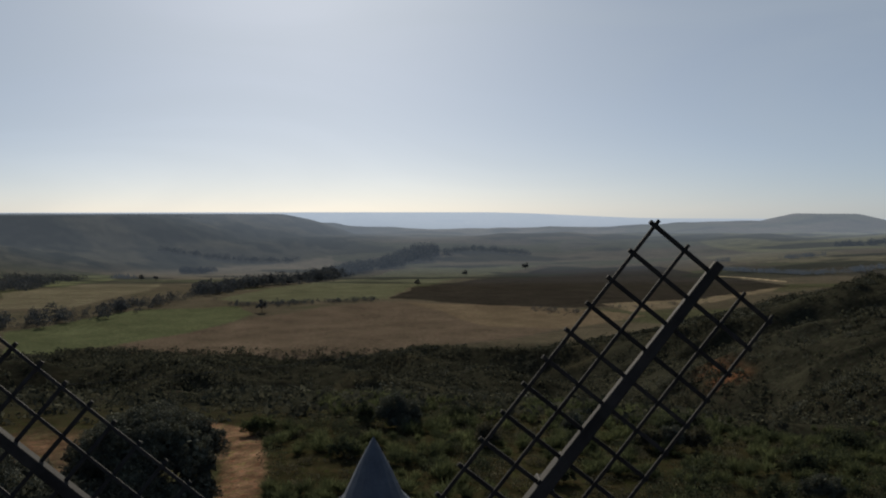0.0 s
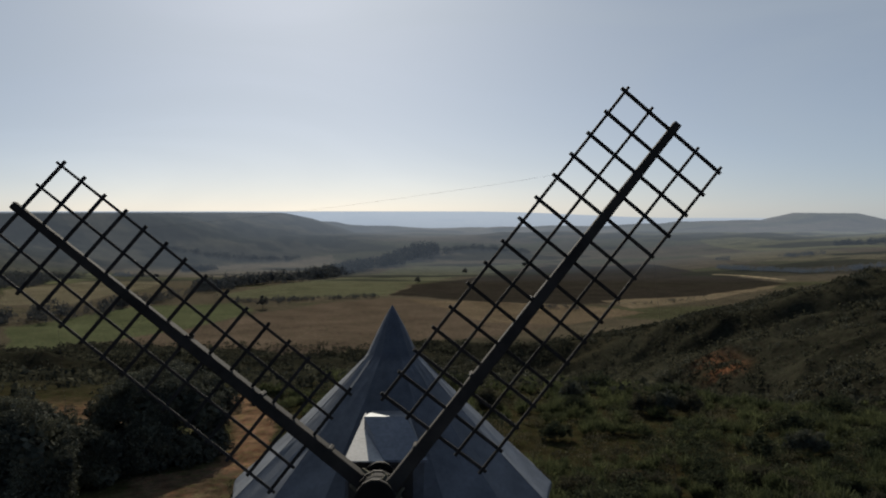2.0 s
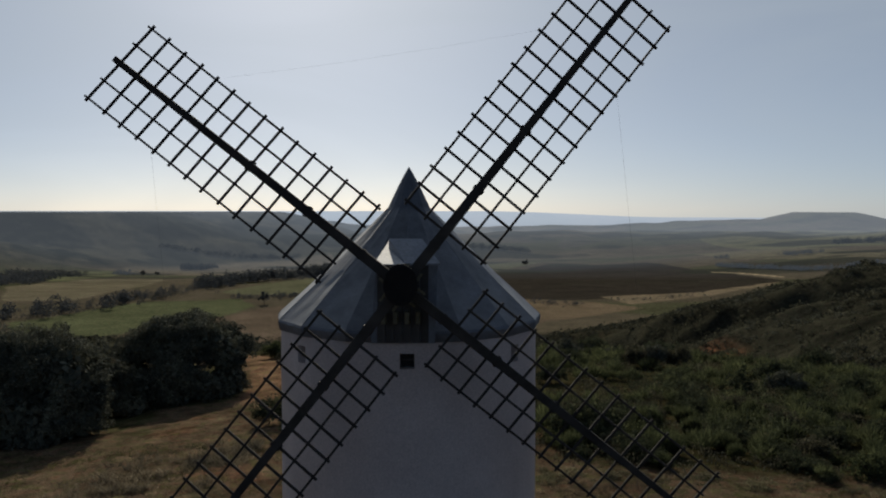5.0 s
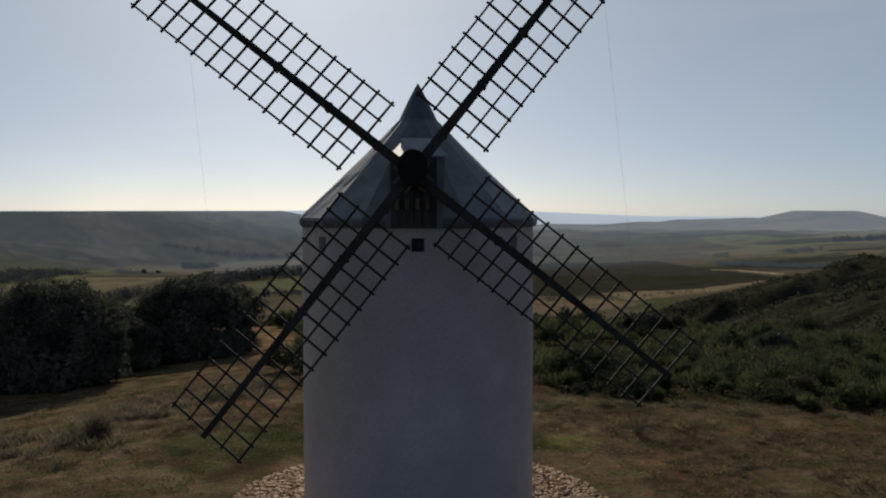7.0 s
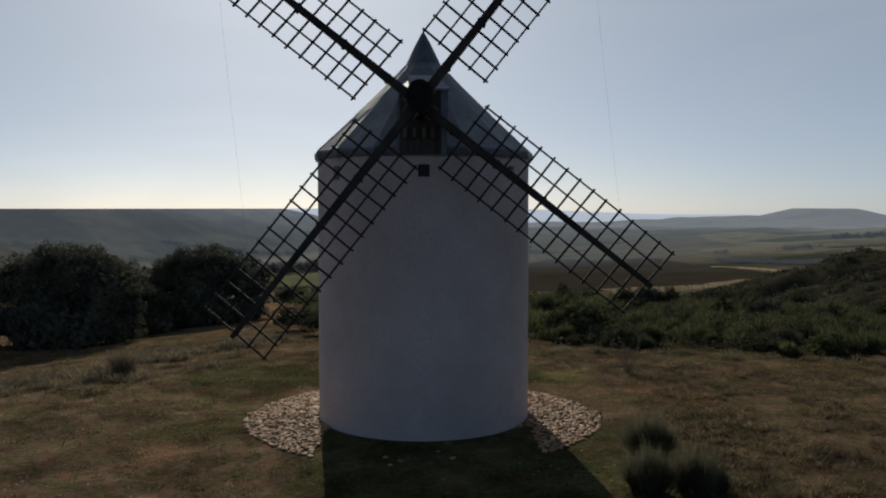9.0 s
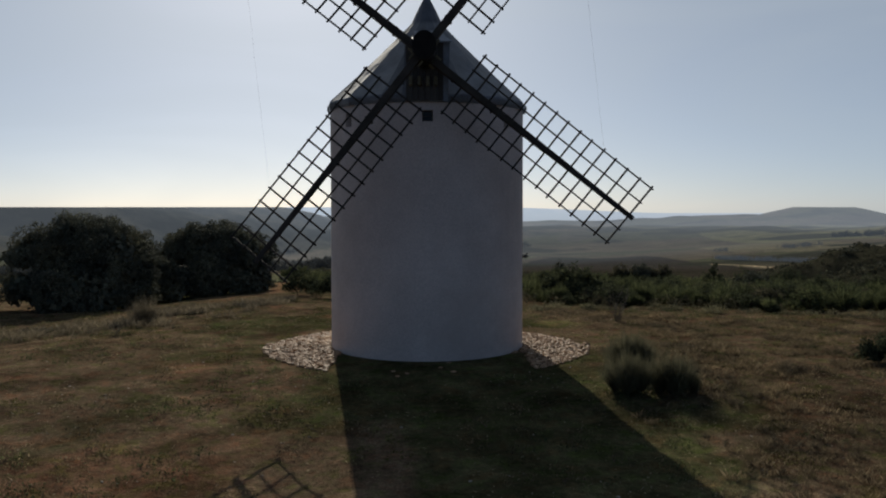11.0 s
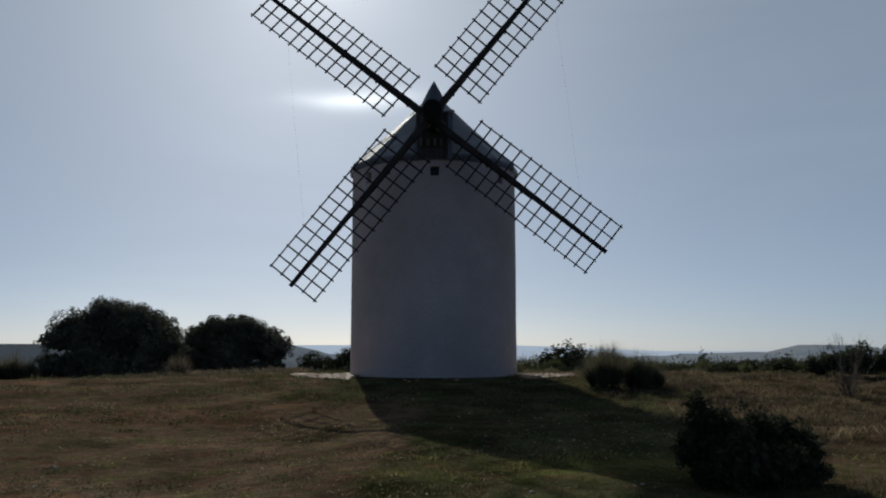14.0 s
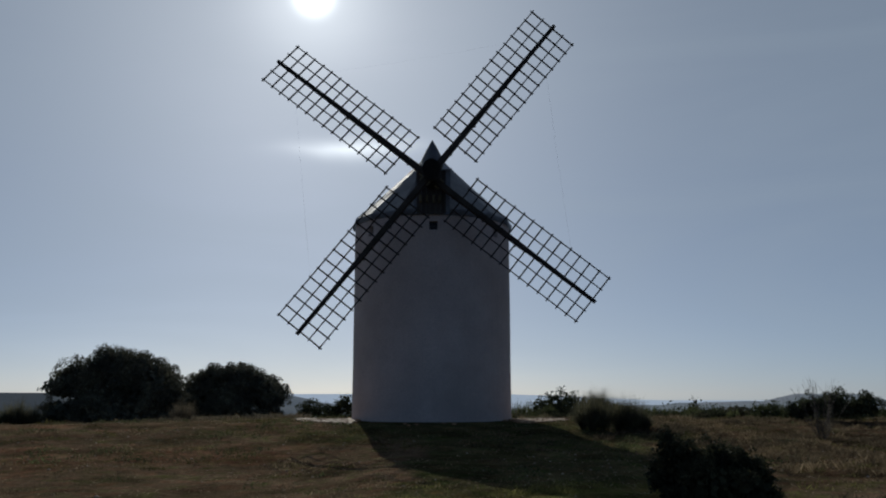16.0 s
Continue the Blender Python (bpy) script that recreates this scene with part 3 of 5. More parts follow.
def land_strip(name, radii, angles, material, haze_glow, wrap):
    """A stretch of the one sheet of ground, on a polar net round the mill."""
    R, A = np.meshgrid(radii, angles, indexing="ij")
    x, y = (R * np.sin(A)).ravel(), (R * np.cos(A)).ravel()
    z = height(x, y)
    nr, na = R.shape
    i, j = np.meshgrid(np.arange(nr - 1), np.arange(na if wrap else na - 1), indexing="ij")
    k = (j + 1) % na
    f = np.stack([i * na + j, (i + 1) * na + j, (i + 1) * na + k, i * na + k], axis=-1).reshape(-1, 4).astype(np.int32)
    me = bpy.data.meshes.new(name)
    me.vertices.add(len(x))
    me.vertices.foreach_set("co", np.stack([x, y, z], axis=1).astype(np.float32).ravel())
    me.loops.add(f.size)
    me.loops.foreach_set("vertex_index", f[:, ::-1].ravel())
    me.polygons.add(len(f))
    me.polygons.foreach_set("loop_start", np.arange(0, f.size, 4, dtype=np.int32))
    me.update(calc_edges=True)
    me.polygons.foreach_set("use_smooth", np.ones(len(f), bool))
    col = me.attributes.new("cover", "FLOAT_COLOR", "POINT")
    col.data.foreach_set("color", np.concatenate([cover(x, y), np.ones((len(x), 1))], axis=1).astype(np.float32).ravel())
    if haze_glow:
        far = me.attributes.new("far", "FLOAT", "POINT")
        # strength of the painted haze, growing with distance from the mill
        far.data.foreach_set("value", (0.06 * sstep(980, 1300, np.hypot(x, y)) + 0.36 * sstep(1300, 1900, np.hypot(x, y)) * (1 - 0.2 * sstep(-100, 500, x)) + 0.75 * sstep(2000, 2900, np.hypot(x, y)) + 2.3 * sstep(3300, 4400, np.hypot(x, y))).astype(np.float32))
    me.materials.append(material)
    return new(name, me)


front = np.radians(np.arange(-36, 36.01, 0.16))
rest = np.radians(np.concatenate([np.arange(37, 130, 1.0), np.arange(130, 230, 0.4), np.arange(230, 323.5, 1.0)]))
around = np.concatenate([front, rest])
inner = np.concatenate([[0.02], np.arange(2.5, 60, 0.28), 60 * 1.0085 ** np.arange(0, 379)])
inner = inner[inner < 1000]
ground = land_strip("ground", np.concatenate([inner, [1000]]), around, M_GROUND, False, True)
tagged(ground, "dry grass hilltop falling to a valley of fields", "ground", kind="structure")
outer = 1000 * 1.0100 ** np.arange(0, 160)
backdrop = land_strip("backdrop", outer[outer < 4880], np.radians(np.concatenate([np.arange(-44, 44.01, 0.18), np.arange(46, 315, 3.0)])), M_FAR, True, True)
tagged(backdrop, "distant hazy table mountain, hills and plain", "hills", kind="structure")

# ---------------------------------------------------------------- the windmill
TOWER_R, EAVE_Z, APEX_Z = 3.35, 8.10, 12.22
windmill = tagged(new("windmill"), "whitewashed round windmill with zinc cone roof and four lattice sails", "windmill")

WINDOWS = [(1.5, 7.69, 0.34, 0.35), (-48.0, 7.66, 0.32, 0.42), (52.0, 7.66, 0.32, 0.42)]


def tower_mesh():
    """The drum: a thick wall with three small window openings that go into it."""
    edges_a = set(np.round(np.arange(-180, 180, 4.0), 4))
    edges_z = {0.0, 0.35, 1.2, 2.4, 3.6, 4.8, 6.0, 7.0, 8.25, -0.9}
    holes = []
    for a, z, w, h in WINDOWS:
        half = math.degrees(w / 2 / TOWER_R)
        holes.append((a - half, a + half, z - h / 2, z + h / 2))
        edges_a = {e for e in edges_a if not a - half - 0.8 < e < a + half + 0.8} | {a - half, a + half}
        edges_z |= {z - h / 2, z + h / 2}
    ea, ez = sorted(edges_a), sorted(edges_z)
    bm = bmesh.new()

    def ring(radius, wobble):
        out = []
        for z in ez:
            row = []
            for a in ea:
                t = radians(a)
                r = radius + wobble * noise.noise((math.sin(t) * 2.2, math.cos(t) * 2.2, z * 0.6)) + (0.03 * max(0, 0.3 - z) if radius > 3 else 0)
                row.append(bm.verts.new((r * math.sin(t), -r * math.cos(t), z)))
            out.append(row)
        return out

    outside, within = ring(TOWER_R, 0.012), ring(TOWER_R - 0.75, 0.0)
    n = len(ea)

    def is_hole(i, j):
        if not 0 <= i < len(ez) - 1:
            return False
        j %= n
        mid_a, mid_z = ea[j] + ((ea[(j + 1) % n] - ea[j]) % 360) / 2, (ez[i] + ez[i + 1]) / 2
        return any(h[0] < mid_a < h[1] and h[2] < mid_z < h[3] for h in holes)

    for i in range(len(ez) - 1):
        for j in range(n):
            k = (j + 1) % n
            hole = is_hole(i, j)
            o = (outside[i][j], outside[i][k], outside[i + 1][k], outside[i + 1][j])
            w = (within[i][j], within[i][k], within[i + 1][k], within[i + 1][j])
            if not hole:
                bm.faces.new(o)
                bm.faces.new(w)
            else:
                for p, beside in enumerate(((i - 1, j), (i, j + 1), (i + 1, j), (i, j - 1))):
                    q = (p + 1) % 4
                    if not is_hole(*beside):
                        bm.faces.new((o[p], o[q], w[q], w[p]))
    for j in range(n):
        k = (j + 1) % n
        bm.faces.new((outside[-1][j], outside[-1][k], within[-1][k], within[-1][j]))
    return bm_mesh("tower", bm, M_PLASTER, False)


tower = put("tower", tower_mesh(), windmill, None, "whitewashed plaster drum with faint stains")
for a, z, w, h in WINDOWS:
    t = radians(a)
    place = pose((TOWER_R - 0.22) * math.sin(t), -(TOWER_R - 0.22) * math.cos(t), z, 0, 0, a)
    pane = put("window", mesh_of("window", [(-w / 2, 0.02, -h / 2), (w / 2, 0.02, -h / 2), (w / 2, 0.02, h / 2), (-w / 2, 0.02, h / 2),
                                           (-w / 2, 0.05, -h / 2), (w / 2, 0.05, -h / 2), (w / 2, 0.05, h / 2), (-w / 2, 0.05, h / 2)],
                                [(0, 1, 2, 3), (7, 6, 5, 4), (0, 4, 5, 1), (1, 5, 6, 2), (2, 6, 7, 3), (3, 7, 4, 0)], M_GLASS), windmill, place, "small dark square window")
    bar_h = beam_mesh("frame_bar", w, 0.03, 0.03, 0.03, 0.03, M_BOARD, 0.004, -w / 2)
    bar_v = beam_mesh("frame_bar", h, 0.03, 0.03, 0.03, 0.03, M_BOARD, 0.004, -h / 2)
    for dz in (-h / 2 + 0.015, h / 2 - 0.015, 0):
        put("frame_bar", bar_h, pane, pose(0, 0, dz))
    for dx in (-w / 2 + 0.015, w / 2 - 0.015):
        put("frame_bar", bar_v, pane, pose(dx, 0, 0, 0, 90, 0))


# roof: a board cone under separate zinc sheets, a rolled eave and a steeper cap
def roof_r(z):
    return 3.45 - (z - 8.36) * (3.45 - 0.50) / (11.20 - 8.36) + 0.05 * math.sin(math.pi * (z - 8.36) / 2.84) * -1.0


bm = bmesh.new()
lathe(bm, [(3.36, 8.14), (3.40, 8.33), (2.4, 9.28), (1.4, 10.25), (0.45, 11.16), (0.0, 11.9)], 48)
roof = put("roof", bm_mesh("roof", bm, M_ZINC, True), windmill, None, "weathered blue-grey zinc cone roof")
SHEETS = 16


def sheet_mesh(seed):
    rng = random.Random(seed)
    half = math.pi / SHEETS * 1.0
    bm = bmesh.new()
    rows = []
    zs = [8.11, 8.20, 8.31, 8.37, 8.43] + [8.43 + (11.22 - 8.43) * k / 7 for k in range(1, 8)]
    for z in zs:
        row = []
        for k in range(5):
            a = -half + 2 * half * k / 4
            r = roof_r(max(z, 8.40))
            if z < 8.40:
                r = {8.11: 3.425, 8.20: 3.455, 8.31: 3.475, 8.37: 3.455}.get(z, r)
            r += 0.008 * rng.uniform(-1, 1) + (0.018 if k in (0, 4) else 0.0) + (0.02 if z > 8.4 else 0)
            r *= math.cos(half) / math.cos(a) if z < 9.5 else 1.0
            row.append(bm.verts.new((r * math.sin(a), -r * math.cos(a), z + 0.004 * rng.uniform(-1, 1))))
        rows.append(row)
    for p, q in zip(rows, rows[1:]):
        for k in range(4):
            bm.faces.new((p[k], p[k + 1], q[k + 1], q[k]))
    # standing seam along one side
    seam = []
    for z in zs[3:]:
        r = roof_r(max(z, 8.40)) + 0.03
        seam.append([bm.verts.new((rr * math.sin(half + d), -rr * math.cos(half + d), z)) for rr, d in ((r - 0.01, -0.014 / r), (r + 0.008, -0.008 / r), (r + 0.008, 0.008 / r), (r - 0.01, 0.014 / r))])
    for p, q in zip(seam, seam[1:]):
        for k in range(3):
            bm.faces.new((p[k], p[k + 1], q[k + 1], q[k]))
    return bm_mesh("zinc_sheet", bm, M_ZINC)


sheet_kinds = [sheet_mesh(s) for s in range(7)]
for k in range(SHEETS):
    put("zinc_sheet", sheet_kinds[(k * 3) % 7], roof, pose(0, 0, 0, 0, 0, (k + 0.5) * 360 / SHEETS))
bm = bmesh.new()
lathe(bm, [(0.60, 11.13), (0.545, 11.20), (0.50, 11.30), (0.30, 11.72), (0.12, 12.06), (0.025, 12.22), (0.0, 12.26)], 16)
put("cap", bm_mesh("cap", bm, M_ZINC), roof, None, "steep pointed zinc cap")

# dormer through which the windshaft comes out
def solid(name, corners_low, corners_high, material):
    n = len(corners_low)
    f = [tuple(range(n))[::-1], tuple(range(n, 2 * n))] + [(i, (i + 1) % n, n + (i + 1) % n, n + i) for i in range(n)]
    return mesh_of(name, list(corners_low) + list(corners_high), f, material)


DW, DF = 0.72, -3.46           # half width and front plane
dormer = put("dormer", solid("dormer", [(-DW, DF, 8.12), (DW, DF, 8.12), (DW, -1.6, 8.12), (-DW, -1.6, 8.12)],
                             [(-0.60, DF, 9.92), (0.78, DF, 9.92), (0.45, -2.0, 10.34), (-0.43, -2.0, 10.34)], M_ZINC), windmill, None, "zinc-clad dormer box on the roof")
boards = 6
for k in range(boards):
    w = 1.16 / boards
    board = beam_mesh("board", 1.76, w * 0.94, 0.05, w * 0.94, 0.05, M_BOARD, 0.008)
    put("board", board, dormer, pose(-0.58 + w * (k + 0.5), DF - 0.028, 8.14, 0, -90, 90))
put("dormer_roof", solid("dormer_roof", [(0.07, DF - 0.16, 9.89), (0.84, DF - 0.16, 9.89), (0.41, -2.6, 10.16), (-0.37, -2.6, 10.16)],
                         [(0.07, DF - 0.16, 9.935), (0.84, DF - 0.16, 9.935), (0.41, -2.6, 10.45), (-0.37, -2.6, 10.45)], M_ZINC_DULL), dormer, None, "plain dull zinc dormer roof")
put("ridge_sheet", solid("ridge_sheet", [(-0.37, -2.602, 10.16), (0.41, -2.602, 10.16), (0.36, -1.40, 10.16), (-0.32, -1.40, 10.16)],
                         [(-0.37, -2.602, 10.448), (0.41, -2.602, 10.448), (0.36, -1.40, 10.27), (-0.32, -1.40, 10.27)], M_ZINC), dormer)
# sunlit triangle of the dormer roof, lightened by its own material
put("folded_sheet", solid("folded_sheet", [(-0.64, DF - 0.165, 9.89), (0.09, DF - 0.165, 9.89), (-0.40, -1.98, 10.36)],
                          [(-0.64, DF - 0.165, 9.915), (0.09, DF - 0.165, 9.915), (-0.40, -1.98, 10.385)], M_ZINC_SUNLIT), dormer, None, "folded zinc sheet with sunlit brightness put into its colour")
for dx in (-0.42, -0.16, 0.10, 0.34):
    put("bearing_block", beam_mesh("bearing_block", 0.22, 0.12, 0.30, 0.10, 0.28, M_PALEWOOD, 0.015), dormer, pose(dx, DF - 0.03, 8.72, 0, 0, -90), "worn pale wooden bearing block")

# windshaft and sails
AX_YAW, AX_TILT, SAIL_TURN = radians(0.366), radians(3.34), 51.644
N_ = Vector((math.sin(AX_YAW) * math.cos(AX_TILT), -math.cos(AX_YAW) * math.cos(AX_TILT), math.sin(AX_TILT)))
E1 = Vector((math.cos(AX_YAW), math.sin(AX_YAW), 0))
E2 = N_.cross(E1)
HUB = Vector((0.012, -4.034, 9.454))
frame_m = Matrix((E1, E2, N_)).transposed().to_4x4()
frame_m.translation = HUB
bm = bmesh.new()
for r0, r1, z0, z1, n in ((0.30, 0.30, -1.6, -0.35, 12), (0.345, 0.345, -0.36, 0.92, 16)):
    ring0 = [bm.verts.new((r0 * math.cos(2 * math.pi * (k + .5) / n), r0 * math.sin(2 * math.pi * (k + .5) / n), z0)) for k in range(n)]
    ring1 = [bm.verts.new((r1 * math.cos(2 * math.pi * (k + .5) / n), r1 * math.sin(2 * math.pi * (k + .5) / n), z1)) for k in range(n)]
    bm.faces.new(ring0)
    bm.faces.new(ring1)
    for k in range(n):
        bm.faces.new((ring0[k], ring0[(k + 1) % n], ring1[(k + 1) % n], ring1[k]))
for v in bm.verts:                       # the head stands a little taller than wide
    if v.co.z > -0.355:
        v.co.y = v.co.y * 1.22 + 0.06
bmesh.ops.bevel(bm, geom=[e for e in bm.edges], offset=0.012, segments=1, affect="EDGES")
shaft = put("windshaft", bm_mesh("windshaft", bm, M_TAR), windmill, frame_m, "thick dark wooden windshaft head")
for z in (-0.30, 0.30, 0.86):
    bm = bmesh.new()
    prof = [(0.34, z - 0.04), (0.362, z - 0.04), (0.362, z + 0.04), (0.34, z + 0.04)]
    rings = [[bm.verts.new((r * math.cos(2 * math.pi * (k + .5) / 16), r * math.sin(2 * math.pi * (k + .5) / 16), zz)) for k in range(16)] for r, zz in prof]
    for i in range(4):
        p, q = rings[i], rings[(i + 1) % 4]
        for k in range(16):
            bm.faces.new((p[k], p[(k + 1) % 16], q[(k + 1) % 16], q[k]))
    for v in bm.verts:
        v.co.y = v.co.y * 1.22 + 0.06
    put("iron_band", bm_mesh("iron_band", bm, M_IRON), shaft)
wedge = beam_mesh("wedge", 0.20, 0.07, 0.12, 0.05, 0.05, M_PALEWOOD, 0.006)
for k in range(4):
    for s in (-1, 1):
        a = radians(SAIL_TURN + 90 * k)
        zz = (0.588 if k in (0, 2) else 0.0)
        put("wedge", wedge, shaft, pose(0.30 * math.cos(a) - s * 0.17 * math.sin(a), 0.30 * math.sin(a) + s * 0.17 * math.cos(a), zz, 0, 0, SAIL_TURN + 90 * k), "pale wooden wedge")

SAIL_L, LAT_OUT, LAT_IN, LAT_W, BARS, TWIST = 7.99, 7.83, 1.50, 1.027, 15, 8.6
stock_mesh = beam_mesh("sail", SAIL_L, 0.235, 0.25, 0.135, 0.13, M_BEAM, 0.014)
splice_mesh = beam_mesh("splice", 4.35, 0.20, 0.15, 0.15, 0.11, M_BEAM, 0.012, 0.35)
batten_mesh = beam_mesh("batten", LAT_OUT - LAT_IN + 0.16, 0.052, 0.035, 0.046, 0.032, M_BATTEN, 0.004, LAT_IN - 0.08)
bar_mesh = beam_mesh("crossbar", 2 * LAT_W + 0.17, 0.058, 0.045, 0.058, 0.045, M_BATTEN, 0.005, -LAT_W - 0.085)
strap_mesh = beam_mesh("strap", 0.07, 0.25, 0.36, 0.25, 0.36, M_IRON, 0.01)
rng = random.Random(4)
SAIL_FRAMES = []
for k in range(4):
    m = frame_m @ pose(0, 0, 0.588 if k in (0, 2) else 0.0) @ pose(0, 0, 0, 0, 0, SAIL_TURN + 90 * k)
    SAIL_FRAMES.append(m)
    sail = put("sail", stock_mesh, windmill, m, "dark wooden lattice sail with no cloth")
    put("splice", splice_mesh, sail, pose(0, 0.0, -0.175))
    for r in (1.1, 2.6, 4.2):
        put("strap", strap_mesh, sail, pose(r, 0, -0.09))
    lat = pose(0, 0, 0, TWIST, 0, 0)
    for side in (-1.0, -0.5, 0.5, 1.0):
        put("batten", batten_mesh, sail, lat @ pose(0, side * LAT_W, 0.036, 0, rng.uniform(-.05, .05), rng.uniform(-.08, .08)))
    for i in range(BARS):
        r = LAT_IN + (LAT_OUT - LAT_IN) * i / (BARS - 1)
        put("crossbar", bar_mesh, sail, lat @ pose(r + rng.uniform(-.012, .012), rng.uniform(-.015, .015), -0.004, 0, 0, 90 + rng.uniform(-.5, .5)))


def rope_mesh(p, q, sag, radius=0.0015):
    """A slack rope between two points."""
    verts, faces, n = [], [], 14
    for i in range(n + 1):
        t = i / n
        c = p.lerp(q, t) + Vector((0, 0, -sag * 4 * t * (1 - t)))
        for k in range(4):
            a = k * math.pi / 2
            side = Vector((math.cos(a), math.sin(a) * 0.7, math.sin(a) * 0.7)) * radius
            verts.append(c + side)
    for i in range(n):
        for k in range(4):
            j = (k + 1) % 4
            faces.append((4 * i + k, 4 * i + j, 4 * i + 4 + j, 4 * i + 4 + k))
    return mesh_of("rope", verts, faces, M_ROPE)


lat = pose(0, 0, 0, TWIST, 0, 0)
for k, sp, j, sq, sag in ((0, -1, 3, 1, 0.12), (1, 1, 2, -1, 0.12), (0, 1, 1, -1, 0.06)):
    p = (SAIL_FRAMES[k] @ lat) @ Vector((6.1, sp * LAT_W, 0.02))
    q = (SAIL_FRAMES[j] @ lat) @ Vector((6.05, sq * LAT_W, 0.02))
    put("rope", rope_mesh(p, q, sag), windmill, None, "thin rope tied between two sails")

# ---------------------------------------------------------------- trees and shrubs near the mill
def trunk_mesh(name, tall, radius, limbs, seed):
    """A tapered, forking trunk."""
    rng = random.Random(seed)
    bm = bmesh.new()

    def tube(a, b, r0, r1, n=7):
        way = (b - a).normalized()
        x = way.orthogonal().normalized()
        y = way.cross(x)
        mid = a.lerp(b, 0.5) + Vector((rng.uniform(-.1, .1), rng.uniform(-.1, .1), 0)) * (b - a).length
        rings = []
        for c, r in ((a, r0), (mid, (r0 + r1) / 2), (b, r1)):
            rings.append([bm.verts.new(c + (x * math.cos(2 * math.pi * k / n) + y * math.sin(2 * math.pi * k / n)) * r) for k in range(n)])
        for p, q in zip(rings, rings[1:]):
            for k in range(n):
                bm.faces.new((p[k], p[(k + 1) % n], q[(k + 1) % n], q[k]))
        bm.faces.new(rings[-1])
        bm.faces.new(rings[0])

    fork = Vector((0, 0, tall * 0.34))
    tube(Vector((0, 0, -0.4)), fork, radius, radius * 0.7)
    for k in range(limbs):
        a = 2 * math.pi * k / limbs + rng.uniform(-.4, .4)
        end = fork + Vector((math.cos(a), math.sin(a), rng.uniform(0.5, 1.0))) * tall * rng.uniform(0.32, 0.5)
        tube(fork, end, radius * 0.5, radius * 0.18)
        for _ in range(2):
            tube(end, end + Vector((rng.uniform(-1, 1), rng.uniform(-1, 1), rng.uniform(.2, 1))) * tall * 0.16, radius * 0.18, radius * 0.06, 5)
    return bm_mesh(name, bm, M_BARK)


def ground_at(x, y):
    return float(height(np.array([x]), np.array([y]))[0])


def tree(name, label, x, y, lobes, n, leaf, tall, radius, limbs, seed, material=None, category="tree", rise=1.0):
    e = new(name)
    e.matrix_basis = pose(x, y, ground_at(x, y))
    put("trunk", trunk_mesh("trunk", tall, radius, limbs, seed), e)
    put("crown", crown_mesh("crown", [(a, b, c * rise, d, f * rise) for a, b, c, d, f in lobes], n, leaf, material or M_OAK, seed), e)
    return tagged(e, label, category)


tree("holm_oak", "broad dark evergreen oak with a dense rounded crown", -23.4, 25.2,
     [(0.5, 0, 2.8, 3.1, 2.6), (-2.6, 0.3, 2.95, 2.1, 1.75), (2.8, -0.3, 2.5, 2.4, 2.3), (-3.6, -0.5, 2.7, 1.15, 1.15), (0.2, -0.8, 3.9, 1.9, 1.5), (1.8, .5, 3.6, 1.8, 1.4),
      (3.6, 0, 1.3, 1.5, 1.5), (-1.2, -1.2, 1.3, 1.8, 1.4), (0.5, -1.8, 1.2, 2.6, 1.6), (2.4, -1.5, 1.0, 2.2, 1.4), (0, 1.8, 2.4, 2.4, 2.2), (-2.0, -.8, .6, 1.3, .8), (3.3, -.8, .6, 1.6, .9), (0.2, -2.8, .5, 2.1, .9), (2.4, -2.6, .5, 1.7, .9), (4.0, -.4, .9, 1.5, 1.5), (4.2, .4, 2.0, 1.2, 1.3), (-3.4, -.5, 1.0, 1.6, 1.4), (-4.5, .4, 2.7, 1.0, .9), (-4.2, .2, 1.2, 1.1, 1.1), (.5, 3.0, 3.1, 2.8, 2.2), (-2.4, 2.7, 2.7, 2.2, 1.8), (2.8, 2.7, 2.7, 2.0, 1.8)], 84000, 0.115, 4.0, 0.32, 6, 11, rise=1.22)
tree("holm_oak", "dark evergreen oak, wide and low, behind another", -17.5, 36.6,
     [(0, 0, 3.5, 3.1, 2.3), (-2.8, 0, 3.3, 1.8, 1.85), (2.8, 0, 3.0, 1.75, 1.95), (-1.4, -.3, 4.75, 1.2, 1.05), (0.8, 0, 4.85, 1.2, 1.0), (2.1, .2, 4.3, 1.1, 1.0), (-2.6, .2, 4.5, .9, .8), (-.3, .4, 5.2, .8, .7),
      (-3.2, -.3, 1.7, 1.45, 1.5), (3.3, -.2, 1.6, 1.35, 1.6), (0, -1.8, 1.6, 2.7, 1.8), (-1.8, -2, 1.0, 2.1, 1.3), (2, -2, 1, 2.1, 1.3), (0, 1.8, 3, 2.7, 2.4), (-3.9, -.2, 2.6, .95, 1.1), (4.0, 0, 2.5, .8, 1.0), (-3.7, -.4, 1.0, 1.4, 1.5), (3.8, -.4, .9, 1.2, 1.3), (-3.0, -1.4, .6, 1.6, .9), (3.0, -1.4, .6, 1.5, .9), (0, -2.6, .6, 2.4, 1.0), (-4.5, 0, 1.6, 1.2, 1.5), (-4.7, .6, 2.8, .9, .9), (0, 3.2, 3.7, 2.8, 2.0), (-2.6, 2.8, 3.2, 2.0, 1.9), (2.6, 2.8, 3.1, 2.0, 1.8)], 92000, 0.12, 4.0, 0.3, 6, 12)


